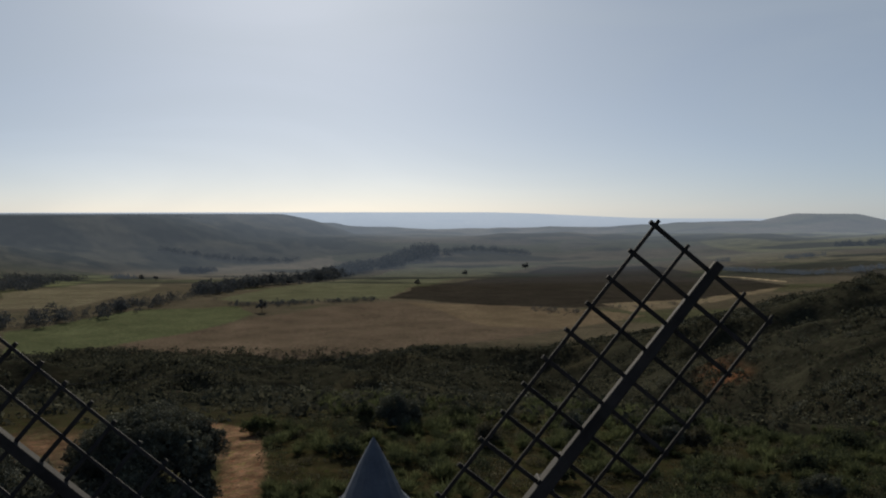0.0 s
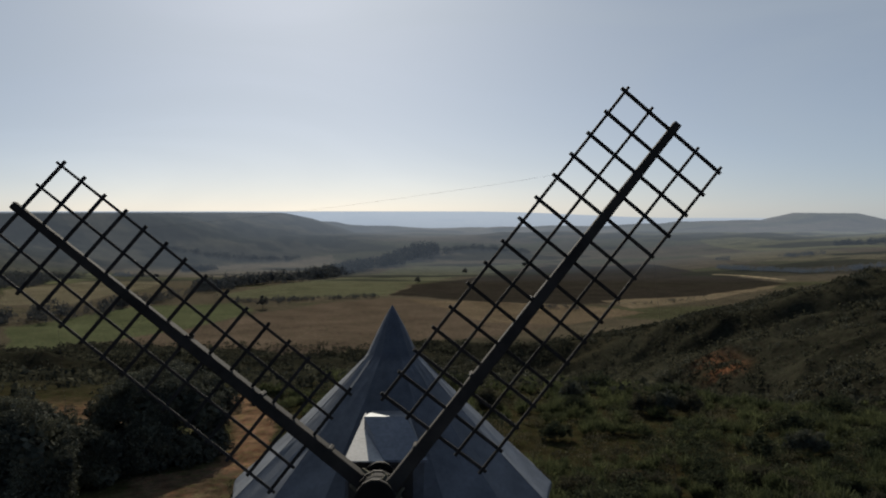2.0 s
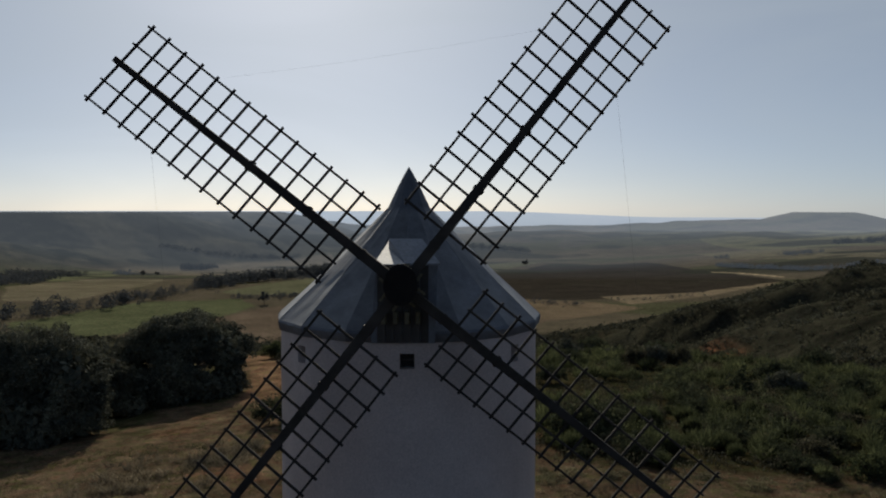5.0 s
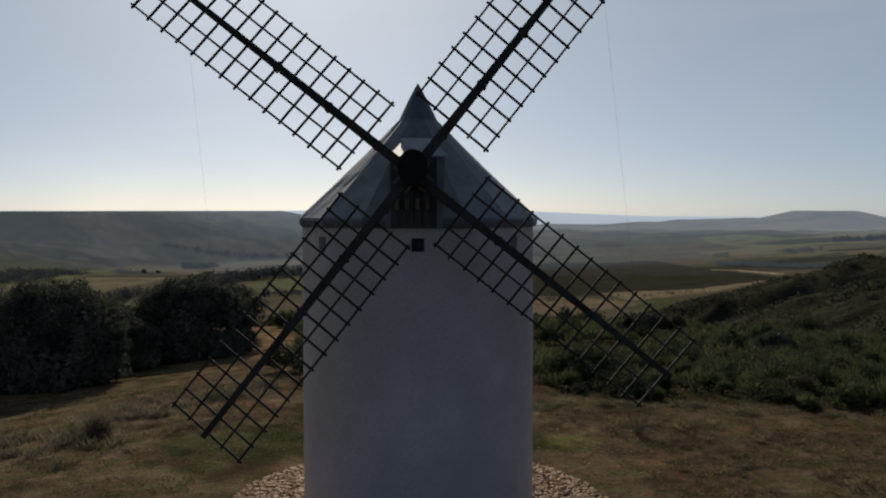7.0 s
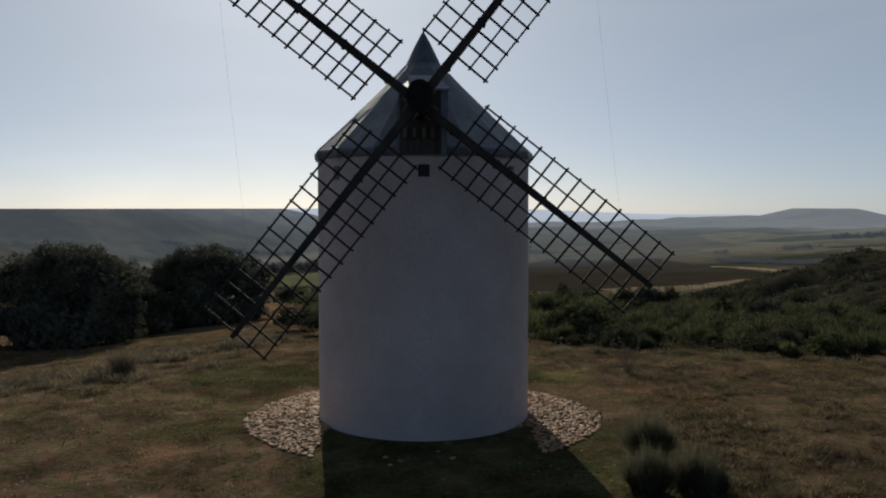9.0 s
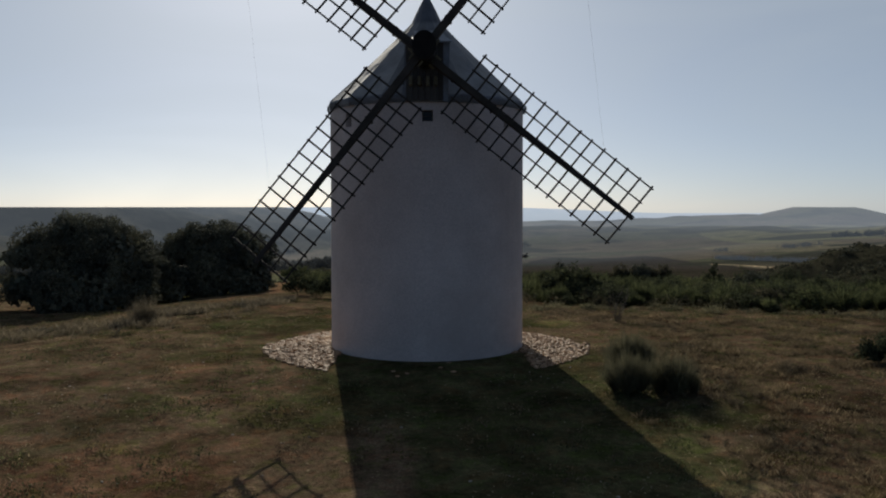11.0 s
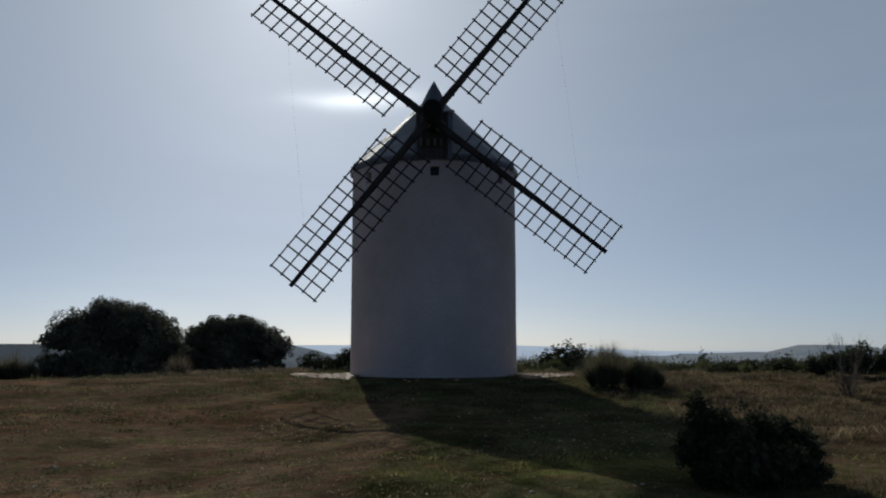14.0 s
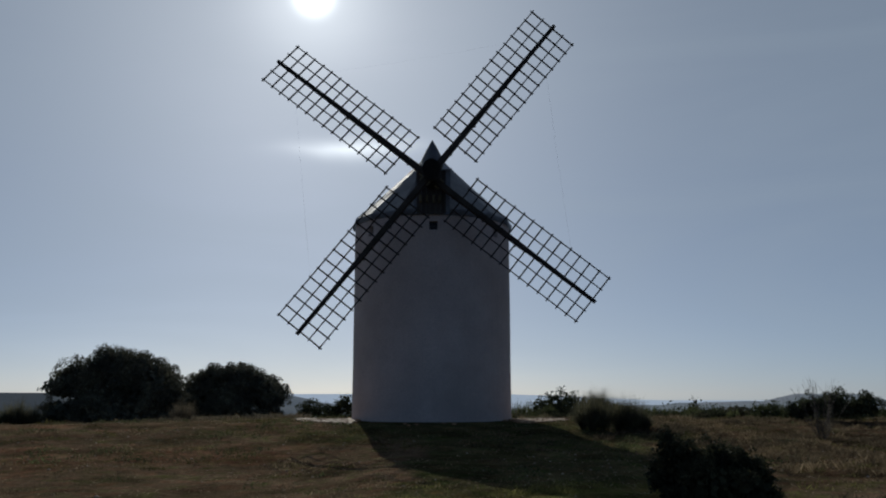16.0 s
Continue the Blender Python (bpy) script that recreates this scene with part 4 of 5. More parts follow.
# oak added to close the gap and shade the ground between the crowns
tree("holm_oak", "low dark evergreen oak added to fill the gap between two larger ones", -20.7, 31.4,
     [(0, 0, 1.7, 2.0, 1.6), (1.4, .3, 1.5, 1.6, 1.5), (-1.2, 0, 1.5, 1.5, 1.4), (0, -1, .8, 1.9, 1.0), (1.6, -.9, .7, 1.5, .9), (.3, .2, 2.7, 1.1, .8)], 26000, 0.11, 2.6, 0.2, 5, 13)


def shrub(label, x, y, lobes, n, leaf, material, seed, name="shrub"):
    e = new(name)
    e.matrix_basis = pose(x, y, ground_at(x, y))
    put("stem", trunk_mesh("stem", 0.9, 0.045, 5, seed), e)
    rq = random.Random(seed + 500)
    sprigs = []
    for _ in range(9):
        x0, y0, z0, rx, rz = lobes[rq.randrange(len(lobes))]
        a, up = rq.uniform(0, 6.28), rq.uniform(0.2, 1.0)
        k = math.sqrt(1 - up * up)
        sprigs.append((x0 + rx * k * math.cos(a), y0 + rx * k * math.sin(a), z0 + rz * up, rx * rq.uniform(.22, .42), rz * rq.uniform(.25, .5)))
    lobes = list(lobes) + sprigs
    put("foliage", crown_mesh("foliage", lobes, n, leaf, material, seed, -0.85), e)
    return tagged(e, label, "shrub")


def broom(label, x, y, feet, stems, tall, wide, material, seed, width=0.014):
    e = new("broom")
    e.matrix_basis = pose(x, y, ground_at(x, y) - 0.03)
    put("stem", trunk_mesh("stem", tall * 0.6, 0.02, 5, seed), e)
    put("foliage", broom_mesh("foliage", feet, stems, tall, wide, material, seed, width), e)
    return tagged(e, label, "shrub")


broom("bushy grey-green broom standing in the dry grass", 6.1, -4.8, [(0, 0, 1), (.35, -.1, .9), (-.35, .1, .92), (.1, .3, .95), (0, -.3, .85), (.5, .2, .7)], 9000, 1.28, 0.62, M_GREYBROOM, 21, 0.008)
broom("bushy grey-green broom beside the mill's shadow", 5.55, -7.1, [(0, 0, 1), (.3, -.1, .9), (-.32, .1, .9), (.1, .25, .92), (-.1, -.3, .8)], 8000, 1.12, 0.60, M_GREYBROOM, 22, 0.008)
broom("low spreading broom beside two taller ones", 6.7, -7.1, [(0, 0, 1), (.35, .1, .88), (-.3, 0, .9), (.1, -.3, .8), (.6, -.1, .5)], 8000, 1.2, 0.62, M_GREYBROOM, 37, 0.008)
shrub("dark dense shrub in the rough grass", 4.18, -23.8, [(a * .86, b, c * .80, d * .9, e * .82) for a, b, c, d, e in
      [(-.62, 0, 1.0, .30, .42), (-.35, .1, .75, .42, .5), (.1, -.1, .72, .45, .45), (.5, .1, .66, .45, .45), (.85, 0, .5, .36, .4), (0, -.2, .4, .8, .42), (.6, 0, .3, .6, .35), (-.7, .1, .4, .4, .42), (.45, -.1, .12, .55, .25), (-.35, -.1, .12, .6, .25), (.9, 0, .15, .4, .25)]], 18000, 0.034, M_DARKSHRUB, 23)
broom("pale grey-green broom on open turf", -13.1, 8.6, [(0, 0, 1), (.35, .1, .85), (-.35, 0, .85), (0, .3, .8), (-.1, -.3, .8)], 1700, 1.40, 0.68, M_WEED, 24, 0.010)
shrub("dark shrub behind the mill's stone apron", -6.0, 21.0, [(0, 0, .8, 1.1, .9), (1.1, .2, .7, .9, .8), (-1.0, 0, .6, .8, .7)], 3000, 0.09, M_SCRUB, 25)
shrub("dark evergreen bush among heath", -8.8, 24.0, [(0, 0, .7, 1.0, .8), (.9, .2, .6, .8, .7)], 2400, 0.09, M_SCRUB, 26)
broom("grey broom bush at the slope's edge", -27.0, 19.5, [(0, 0, 1), (.8, .2, .85), (-.8, .1, .9), (-1.7, 0, .8)], 6000, 2.2, 0.9, M_GREYBROOM, 36, 0.03)
shrub("low evergreen bush at the slope's edge", -29.6, 19.0, [(0, 0, .7, 1.2, .9), (1.3, .2, .6, .9, .8)], 2600, 0.09, M_SCRUB, 27)
shrub("rounded dark evergreen bush among heath", -2.6, 58.0, [(0, 0, 1.6, 1.8, 1.6), (1.2, .2, 1.3, 1.2, 1.3), (-1.2, .1, 1.3, 1.2, 1.2), (.2, -.8, .8, 1.7, 1.0)], 9000, 0.10, M_OAK, 28)
shrub("small upright evergreen bush beside a round one", -5.7, 58.8, [(0, 0, 1.1, .8, 1.2), (.5, .1, .8, .7, .8), (-.5, 0, .7, .7, .8)], 4000, 0.09, M_SCRUB, 38)
shrub("low green bush at the edge of a dirt path", -14.6, 55.5, [(0, 0, .8, 1.1, .9), (.9, .2, .8, .9, .9), (-.9, 0, .7, .8, .7)], 4500, 0.085, M_BROOM, 39)
shrub("pale-topped rounded bush among heath", 4.7, 50.0, [(0, 0, 1.0, 1.0, 1.0), (.6, .1, .8, .7, .8), (-.5, 0, .7, .7, .8)], 4500, 0.085, M_HEATH, 41)
for i, (dx, h) in enumerate(((0, 1.0), (1.9, 1.12), (3.8, 1.05))):
    shrub("broad pale-topped bush in a row on the hillside", 17.6 + dx, 50.4 - .15 * i, [(0, 0, 1.0 * h, 1.05, .95 * h), (.7, .1, .9 * h, .75, .8 * h), (-.6, .1, .8 * h, .7, .8 * h)], 4200, 0.085, (M_HEATH, M_OAK, M_HEATH)[i], 42 + i)
shrub("dark evergreen bush on the hillside", 12.4, 55.5, [(0, 0, 1.2, .9, 1.1), (.7, .1, .9, .7, .8), (-.6, 0, .8, .7, .8)], 4000, 0.085, M_OAK, 29)
shrub("broad dark bush above the green scrub", 25.3, 37.0, [(0, 0, .9, 1.1, .9), (1.0, .1, .8, .8, .8), (-.9, 0, .7, .8, .7)], 4500, 0.08, M_OAK, 45)
shrub("dark evergreen shrub at the edge of rough grass", 14.4, -3.9, [(0, 0, .5, .75, .6), (.9, .1, .6, .8, .65), (-.7, 0, .35, .55, .45), (1.9, 0, .55, .8, .7)], 9000, 0.05, M_SCRUB, 30)
shrub("tall dark evergreen thicket behind the mill", 8.3, 20.5, [(-1.3, 0, .9, .8, 1.0), (-.4, .2, 1.3, .7, 1.05), (.5, 0, 1.25, .75, 1.0), (1.3, .1, .9, .8, 1.0), (-.9, 0, 1.7, .35, .5), (.2, .1, 2.0, .35, .45), (.9, 0, 1.8, .35, .5), (0, -.5, .6, 1.6, .8)], 9000, 0.075, M_SCRUB, 34)
for i, (x, y, s) in enumerate(((21.1, 56.5, 1.3), (27.2, 43.7, 1.1), (2.7, 61.3, 1.0), (34.0, 52.0, 1.4), (41.0, 60.0, 1.5), (12.0, 50.0, .9), (31.0, 38.5, .9), (17.0, 68.0, 1.3), (46.0, 48.0, 1.2), (9.0, 40.0, .8), (-6.0, 46.0, .9), (24.0, 61.0, 1.1), (38.0, 43.0, 1.0), (52.0, 66.0, 1.6))):
    shrub("rounded dark evergreen bush among heath", x, y, [(0, 0, .8 * s, 1.1 * s, .9 * s), (.9 * s, .2, .65 * s, .8 * s, .75 * s), (-.8 * s, -.2, .6 * s, .8 * s, .65 * s)], 3000, 0.085, M_SCRUB, 300 + i)


def bare_shrub(label, x, y, tall, twigs, seed):
    """A leafless bush: fine forking twigs from one foot."""
    rng = random.Random(seed)
    verts, faces = [], []

    def twig(a, b, r0, r1):
        base = len(verts)
        for c, r in ((a, r0), (b, r1)):
            for k in range(3):
                verts.append(c + Vector((math.cos(2.09 * k), math.sin(2.09 * k), 0)) * r)
        for k in range(3):
            faces.append((base + k, base + (k + 1) % 3, base + 3 + (k + 1) % 3, base + 3 + k))

    for _ in range(twigs):
        p = Vector((rng.uniform(-.12, .12), rng.uniform(-.12, .12), -0.1))
        way = Vector((rng.uniform(-.5, .5), rng.uniform(-.5, .5), 1)).normalized()
        for j in range(4):
            q = p + way * tall * rng.uniform(0.18, 0.30)
            twig(p, q, 0.012 - 0.0025 * j, 0.0095 - 0.0025 * j)
            for _ in range(2):
                w2 = (way + Vector((rng.uniform(-.7, .7), rng.uniform(-.7, .7), rng.uniform(-.1, .5)))).normalized()
                twig(p.lerp(q, rng.random()), q + w2 * tall * 0.14, 0.005, 0.002)
            way = (way + Vector((rng.uniform(-.25, .25), rng.uniform(-.25, .25), .1))).normalized()
            p = q
    e = new("bare_shrub", mesh_of("bare_shrub", verts, faces, M_BARK))
    e.matrix_basis = pose(x, y, ground_at(x, y))
    return tagged(e, label, "shrub")


bare_shrub("leafless twiggy shrub in the rough grass", 12.3, -9.4, 1.75, 22, 31)
bare_shrub("thin bare broom stems beside the scrub", 8.4, 8.0, 1.6, 16, 32)

# the belt of scrub beyond the turf: separate bushes in front, one mass behind
kinds = []
for s in range(5):
    rs = random.Random(40 + s)
    lobes = [(rs.uniform(-.5, .5), rs.uniform(-.4, .4), rs.uniform(.35, .8), rs.uniform(.4, .7), rs.uniform(.4, .75)) for _ in range(4)]
    if s in (1, 3):
        kinds.append(broom("upright green broom at the turf's edge", 200 + s, -200, [(a * .7, b * .7, .7 + c * .4) for a, b, c, d, e in lobes], 4200, 1.0, 0.55, M_BROOM, 50 + s, 0.02))
        continue
    kinds.append(shrub("dark green scrub bush at the turf's edge", 200 + s, -200, [(a, b, c * .7, d, e) for a, b, c, d, e in lobes], 2300, 0.065, (M_SCRUB, M_HEATH, M_BROOM)[s % 3], 50 + s))
rs = random.Random(7)
made = 0
spots = []
while made < 110:
    x, y = rs.uniform(4.5, 34), rs.uniform(9.5, 30)
    if float(scrub_share(np.array([x]), np.array([y]))[0]) < 0.45 or any((x - a) ** 2 + (y - b) ** 2 < 0.8 for a, b in spots):
        continue
    spots.append((x, y))
    k = kinds[made % 5] if made >= 5 else kinds[made]
    s = rs.uniform(0.65, 1.35)
    m = pose(x, y, ground_at(x, y) - 0.05, 0, 0, rs.uniform(0, 360)) @ Matrix.Diagonal((s, s, s * rs.uniform(0.8, 1.15), 1))
    if made < 5:
        k.matrix_basis = m
        k["group"] = "scrub beyond the turf"
    else:
        o = copy_thing(k, m)
        o.scale = m.to_scale()
    made += 1
# taller young pines and bushes that stand out of the scrub
for i, (x, y, h) in enumerate(((21.3, 34.6, 2.9), (12.0, 22.5, 1.5), (33.0, 31.0, 1.6), (36.0, 34.0, 1.8), (16.0, 30, 1.6), (24.5, 29.0, 1.5))):
    tree("young_pine" if i in (0,) else "tall_shrub", "narrow young pine standing above the scrub" if i == 0 else "upright dark bush standing above the scrub", x, y,
         [(0, 0, h * .35, h * .26, h * .34), (.05, .1, h * .62, h * .17, h * .26), (0, 0, h * .85, h * .09, h * .16), (.2 * h, .1, h * .3, h * .2, h * .25), (-.2 * h, 0, h * .38, h * .18, h * .25)], 2600, 0.08, h * .7, 0.05, 5, 70 + i, M_SCRUB, "bush")

rng_np = np.random.default_rng(5)


def sown(n, x0, x1, y0, y1, keep):
    x, y = rng_np.uniform(x0, x1, n), rng_np.uniform(y0, y1, n)
    k = keep(x, y) > rng_np.random(n)
    x, y = x[k], y[k]
    return np.stack([x, y, height(x, y)], axis=1)


def scrub_mass(name, label, n, take, low, high, material, seed, keep, leaves, leaf, upright):
    pts = sown(n, -16, 75, 10, 95, lambda x, y: scrub_share(x, y) * (0.55 + 0.45 * (y < 60)) * (np.abs(x) < 14 + 0.75 * y) * keep(x, y))[:take]
    wide = rng_np.uniform(low, high, len(pts))
    tall = wide * rng_np.uniform(0.7, 1.1, len(pts)) * (1 + 0.3 * vnoise(pts[:, 0], pts[:, 1], 9.0, 77))
    tagged(new(name, scatter_clumps(name, pts, wide, tall, leaves, material, seed, leaf, upright)), label, "scrub", kind="stuff")


def broom_mass(name, label, pts, wide, tall, stems, material, seed, width):
    """Many broom bushes in one mesh: fine stems that fan out from each foot and end on a rounded outline."""
    rng = np.random.default_rng(seed)
    n = len(pts) * stems
    foot, w, h = np.repeat(pts, stems, axis=0), np.repeat(wide, stems), np.repeat(tall, stems)
    t, r = rng.uniform(0, 2 * math.pi, n), np.sqrt(rng.random(n))
    lump = 1 + 0.22 * np.sin(3 * t + 7 * np.repeat(rng.random(len(pts)), stems)) * r
    way = np.stack([np.cos(t) * r * w * lump, np.sin(t) * r * w * lump, h * np.sqrt(1.04 - 0.8 * r ** 2) * rng.uniform(0.75, 1.08, n)], axis=1)
    start = foot + way * rng.uniform(0.1, 0.68, (n, 1)) + rng.normal(0, 0.03, (n, 3))
    seg = way * rng.uniform(0.24, 0.38, (n, 1)) + rng.normal(0, 0.05, (n, 3))
    a = rng.uniform(0, 2 * math.pi, n)
    side = np.stack([np.cos(a), np.sin(a), np.zeros(n)], axis=1) * width * 0.5
    tagged(new(name, quads_mesh(name, np.stack([start - side, start + side, start + seg + side * 0.6, start + seg * 1.12], axis=1), material)), label, "scrub", kind="stuff")


pts = sown(14000, -16, 75, 10, 95, lambda x, y: scrub_share(x, y) * (np.abs(x) < 14 + 0.75 * y) * sstep(-0.25, 0.25, vnoise(x, y, 7.0, 111) + 0.2 * sstep(8, 20, x)))[:1350]
wide = rng_np.uniform(0.5, 1.15, len(pts))
broom_mass("broom_thicket", "dense green broom bushes on the hilltop", pts, wide, wide * rng_np.uniform(1.0, 1.45, len(pts)), 290, M_BROOM, 61, 0.04)
scrub_mass("heath", "low brown-green heath between the broom", 9000, 1700, 0.30, 0.75, M_HEATH, 59, lambda x, y: sstep(0.35, -0.15, vnoise(x, y, 7.0, 111)), 80, 0.19, 0.4)
scrub_mass("dark_bushes", "rounded darker bushes scattered in the scrub", 5000, 260, 0.6, 1.3, M_SCRUB, 57, lambda x, y: sstep(0.1, 0.4, vnoise(x, y, 11.0, 113)), 260, 0.12, 0.2)
# grey cushions in front of the scrub
pts = sown(26000, 5, 30, 7, 19, lambda x, y: np.exp(-((y - 14.6 + 0.24 * np.clip(x - 6, 0, 13) - 3.4 * vnoise(x, y, 5.0, 83)) / 0.8) ** 2) * 0.035)[:150]
size = rng_np.uniform(0.15, 0.5, len(pts))
tagged(new("grey_cushions", scatter_clumps("grey_cushions", pts, size, size * rng_np.uniform(0.5, 0.9, len(pts)), 220, M_GREYBROOM, 58, 0.13, 0.4)), "small grey cushion bushes before the scrub", "scrub", kind="stuff")
pts = sown(70000, -330, 330, 62, 470, lambda x, y: (0.15 + 0.8 * sstep(-0.2, 0.25, vnoise(x, y, 30.0, 78))) * (np.abs(x) < 40 + 0.72 * y) * (1 - 0.9 * sstep(440, 470, y)))[:19000]
big = rng_np.uniform(0.5, 1.35, len(pts)) ** 2 + pts[:, 1] / 500
tagged(new("hillside_scrub", scatter_clumps("hillside_scrub", pts, big, big * rng_np.uniform(0.6, 1.1, len(pts)), 16, M_HILLSCRUB, 62, 0.50)), "scattered dark scrub on the slopes", "scrub", kind="stuff")
pts = sown(9000, -60, 300, 90, 440, lambda x, y: sstep(0.0, 0.4, vnoise(x, y, 45.0, 79)) * (np.abs(x) < 40 + 0.72 * y))[:900]
big = rng_np.uniform(1.0, 2.3, len(pts))
tagged(new("hillside_bushes", scatter_clumps("hillside_bushes", pts, big, big * rng_np.uniform(0.8, 1.3, len(pts)), 90, M_OAK, 56, 0.22)), "round evergreen bushes dotted over the hillside", "scrub", kind="stuff")

# ---------------------------------------------------------------- valley trees
def wood_line(name, label, line, n, low, high, sx, sy, leaves, seed, gaps, material=None):
    """Rounded far trees in a loose row along a line on the plan."""
    rng = np.random.default_rng(seed)
    line = np.array(line, float)
    seg = np.concatenate([[0], np.cumsum(np.hypot(*np.diff(line, axis=0).T))])
    s = rng.uniform(0, seg[-1], n)
    s = s[vnoise(s, 0 * s, 90.0, seed, 2) > gaps]
    k = len(s)
    x = np.interp(s, seg, line[:, 0]) + rng.normal(0, sx, k)
    y = np.interp(s, seg, line[:, 1]) + rng.normal(0, sy, k)
    tall = rng.uniform(low, high, k) * np.hypot(x, y)        # sizes as a share of the distance from the mill
    pts = np.stack([x, y, height(x, y) + tall * 0.2], axis=1)
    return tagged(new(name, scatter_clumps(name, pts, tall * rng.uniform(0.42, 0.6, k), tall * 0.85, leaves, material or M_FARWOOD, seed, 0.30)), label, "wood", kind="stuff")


STREAM = [(-330, 560), (-314, 578), (-289, 586), (-278, 617), (-265, 637), (-267, 690), (-255, 701), (-249, 749), (-240, 796), (-241, 892), (-237, 988), (-214, 1040), (-198, 1087), (-193, 1274), (-193, 1545)]
wood_line("riverside_wood", "bare dark trees along the valley stream", STREAM, 430, 0.005, 0.0145, 9, 18, 150, 63, -0.05)
wood_line("riverside_wood", "lower bushes beside the valley stream", STREAM, 520, 0.003, 0.007, 12, 20, 60, 60, -0.5)
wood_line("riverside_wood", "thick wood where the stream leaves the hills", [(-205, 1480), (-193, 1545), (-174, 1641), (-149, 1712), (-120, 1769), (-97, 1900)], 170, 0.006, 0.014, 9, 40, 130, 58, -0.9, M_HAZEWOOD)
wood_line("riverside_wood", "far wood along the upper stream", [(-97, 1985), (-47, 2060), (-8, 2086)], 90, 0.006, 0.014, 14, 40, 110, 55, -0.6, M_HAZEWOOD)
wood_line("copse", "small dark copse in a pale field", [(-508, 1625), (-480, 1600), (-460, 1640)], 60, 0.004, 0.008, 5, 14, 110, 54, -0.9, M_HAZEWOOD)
for i, (hedge, n, low, high) in enumerate([([(-183, 713), (-150, 713), (-114, 731), (-60, 757)], 210, .002, .006), ([(34, 709), (63, 696), (79, 672), (111, 645)], 130, .002, .0055), ([(-530, 1342), (-478, 1283), (-430, 1275)], 40, .003, .008),
                                           ([(511, 1526), (552, 1452), (600, 1434), (650, 1412)], 160, .003, .006), ([(451, 1346), (474, 1243), (499, 1136), (565, 1138), (631, 1172)], 260, .003, .0065), ([(773, 1630), (860, 1720), (972, 1819)], 120, .003, .007),
                                           ([(-625, 1816), (-537, 1866), (-441, 1911), (-341, 1960)], 260, .002, .006), ([(1, 2096), (98, 2147), (220, 2070)], 160, .003, .007), ([(107, 673), (142, 686), (178, 695), (237, 746)], 110, .001, .0035)]):
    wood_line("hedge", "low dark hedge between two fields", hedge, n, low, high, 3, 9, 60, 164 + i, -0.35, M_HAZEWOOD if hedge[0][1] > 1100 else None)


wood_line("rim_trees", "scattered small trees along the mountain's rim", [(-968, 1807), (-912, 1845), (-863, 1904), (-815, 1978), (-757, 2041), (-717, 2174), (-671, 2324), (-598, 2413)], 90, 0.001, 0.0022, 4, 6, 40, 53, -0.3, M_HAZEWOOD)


def wood_patch(label, outline, n, low, high, leaves, seed):
    """A wood over a piece of the plan."""
    rng = np.random.default_rng(seed)
    xs, ys = [p[0] for p in outline], [p[1] for p in outline]
    x, y = rng.uniform(min(xs), max(xs), n), rng.uniform(min(ys), max(ys), n)
    k = inside(x, y, outline) & (vnoise(x, y, 60.0, seed, 3) > -0.25)
    x, y = x[k], y[k]
    tall = rng.uniform(low, high, len(x))
    pts = np.stack([x, y, height(x, y) + tall * 0.1], axis=1)
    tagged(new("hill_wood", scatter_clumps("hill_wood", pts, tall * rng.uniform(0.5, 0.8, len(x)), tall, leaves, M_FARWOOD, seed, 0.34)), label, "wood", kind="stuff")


wood_patch("dark wood at the foot of the hill", [(-690, 1277), (-570, 1330), (-497, 1043), (-443, 886), (-470, 850)], 1500, 4.0, 9.0, 40, 152)
for i, (x, y, s) in enumerate([(-146, 663, 10.5), (-30, 1004, 9.0), (40, 1477, 11.0), (166, 1656, 15.0), (-458, 1255, 9.5), (-438, 1260, 8.5), (-492, 1664, 8.0)]):
    tree("field_tree", "lone dark tree standing between fields", x, y, [(0, 0, s * .6, s * .42, s * .40), (s * .2, 0, s * .42, s * .35, s * .3), (-s * .2, 0, s * .45, s * .35, s * .3)],
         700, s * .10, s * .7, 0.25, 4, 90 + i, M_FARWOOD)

# ---------------------------------------------------------------- grass and loose stones on the hilltop
def blades(name, pts, per, tall, spread, width, material, seed):
    rng = np.random.default_rng(seed)
    n = len(pts) * per
    base = np.repeat(pts, per, axis=0) + np.concatenate([rng.normal(0, spread, (n, 2)), np.full((n, 1), -0.02)], axis=1)
    t = rng.uniform(0, 2 * math.pi, n)
    side = np.stack([np.cos(t), np.sin(t), np.zeros(n)], axis=1) * width * 0.5
    h = np.repeat(tall, per)[:, None] * rng.uniform(0.5, 1.15, (n, 1))
    lean = np.concatenate([rng.normal(0, 0.38, (n, 2)), np.ones((n, 1))], axis=1)
    tip = base + lean * h
    mid = base + lean * h * 0.55 * np.array([0.7, 0.7, 1.0])
    return quads_mesh(name, np.stack([base - side, base + side, mid + side * 0.7, tip], axis=1), material)


def open_turf(x, y):
    return (1 - scrub_share(x, y)) * (np.hypot(x, y) > 5.82) * (np.abs(x) < 13 + 0.5 * (y + 36)) * (np.hypot(x - 0.5, y + 33) > 2.5)


pts = sown(60000, -34, 34, -36, 16, lambda x, y: open_turf(x, y) * sstep(-0.35, 0.4, vnoise(x, y, 3.0, 88, 3) - 0.05))
tall = 0.03 + 0.06 * rng_np.random(len(pts)) ** 2
tagged(new("dry_grass", blades("dry_grass", pts, 8, tall, 0.12, 0.007, M_GRASS, 65)), "short trodden straw-coloured grass", "grass", kind="stuff")
# more dark turf across the shadow strip's width, again deepening the shade
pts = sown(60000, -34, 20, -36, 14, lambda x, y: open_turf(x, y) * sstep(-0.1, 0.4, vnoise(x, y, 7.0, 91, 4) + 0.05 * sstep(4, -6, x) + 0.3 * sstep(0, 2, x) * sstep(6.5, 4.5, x)))
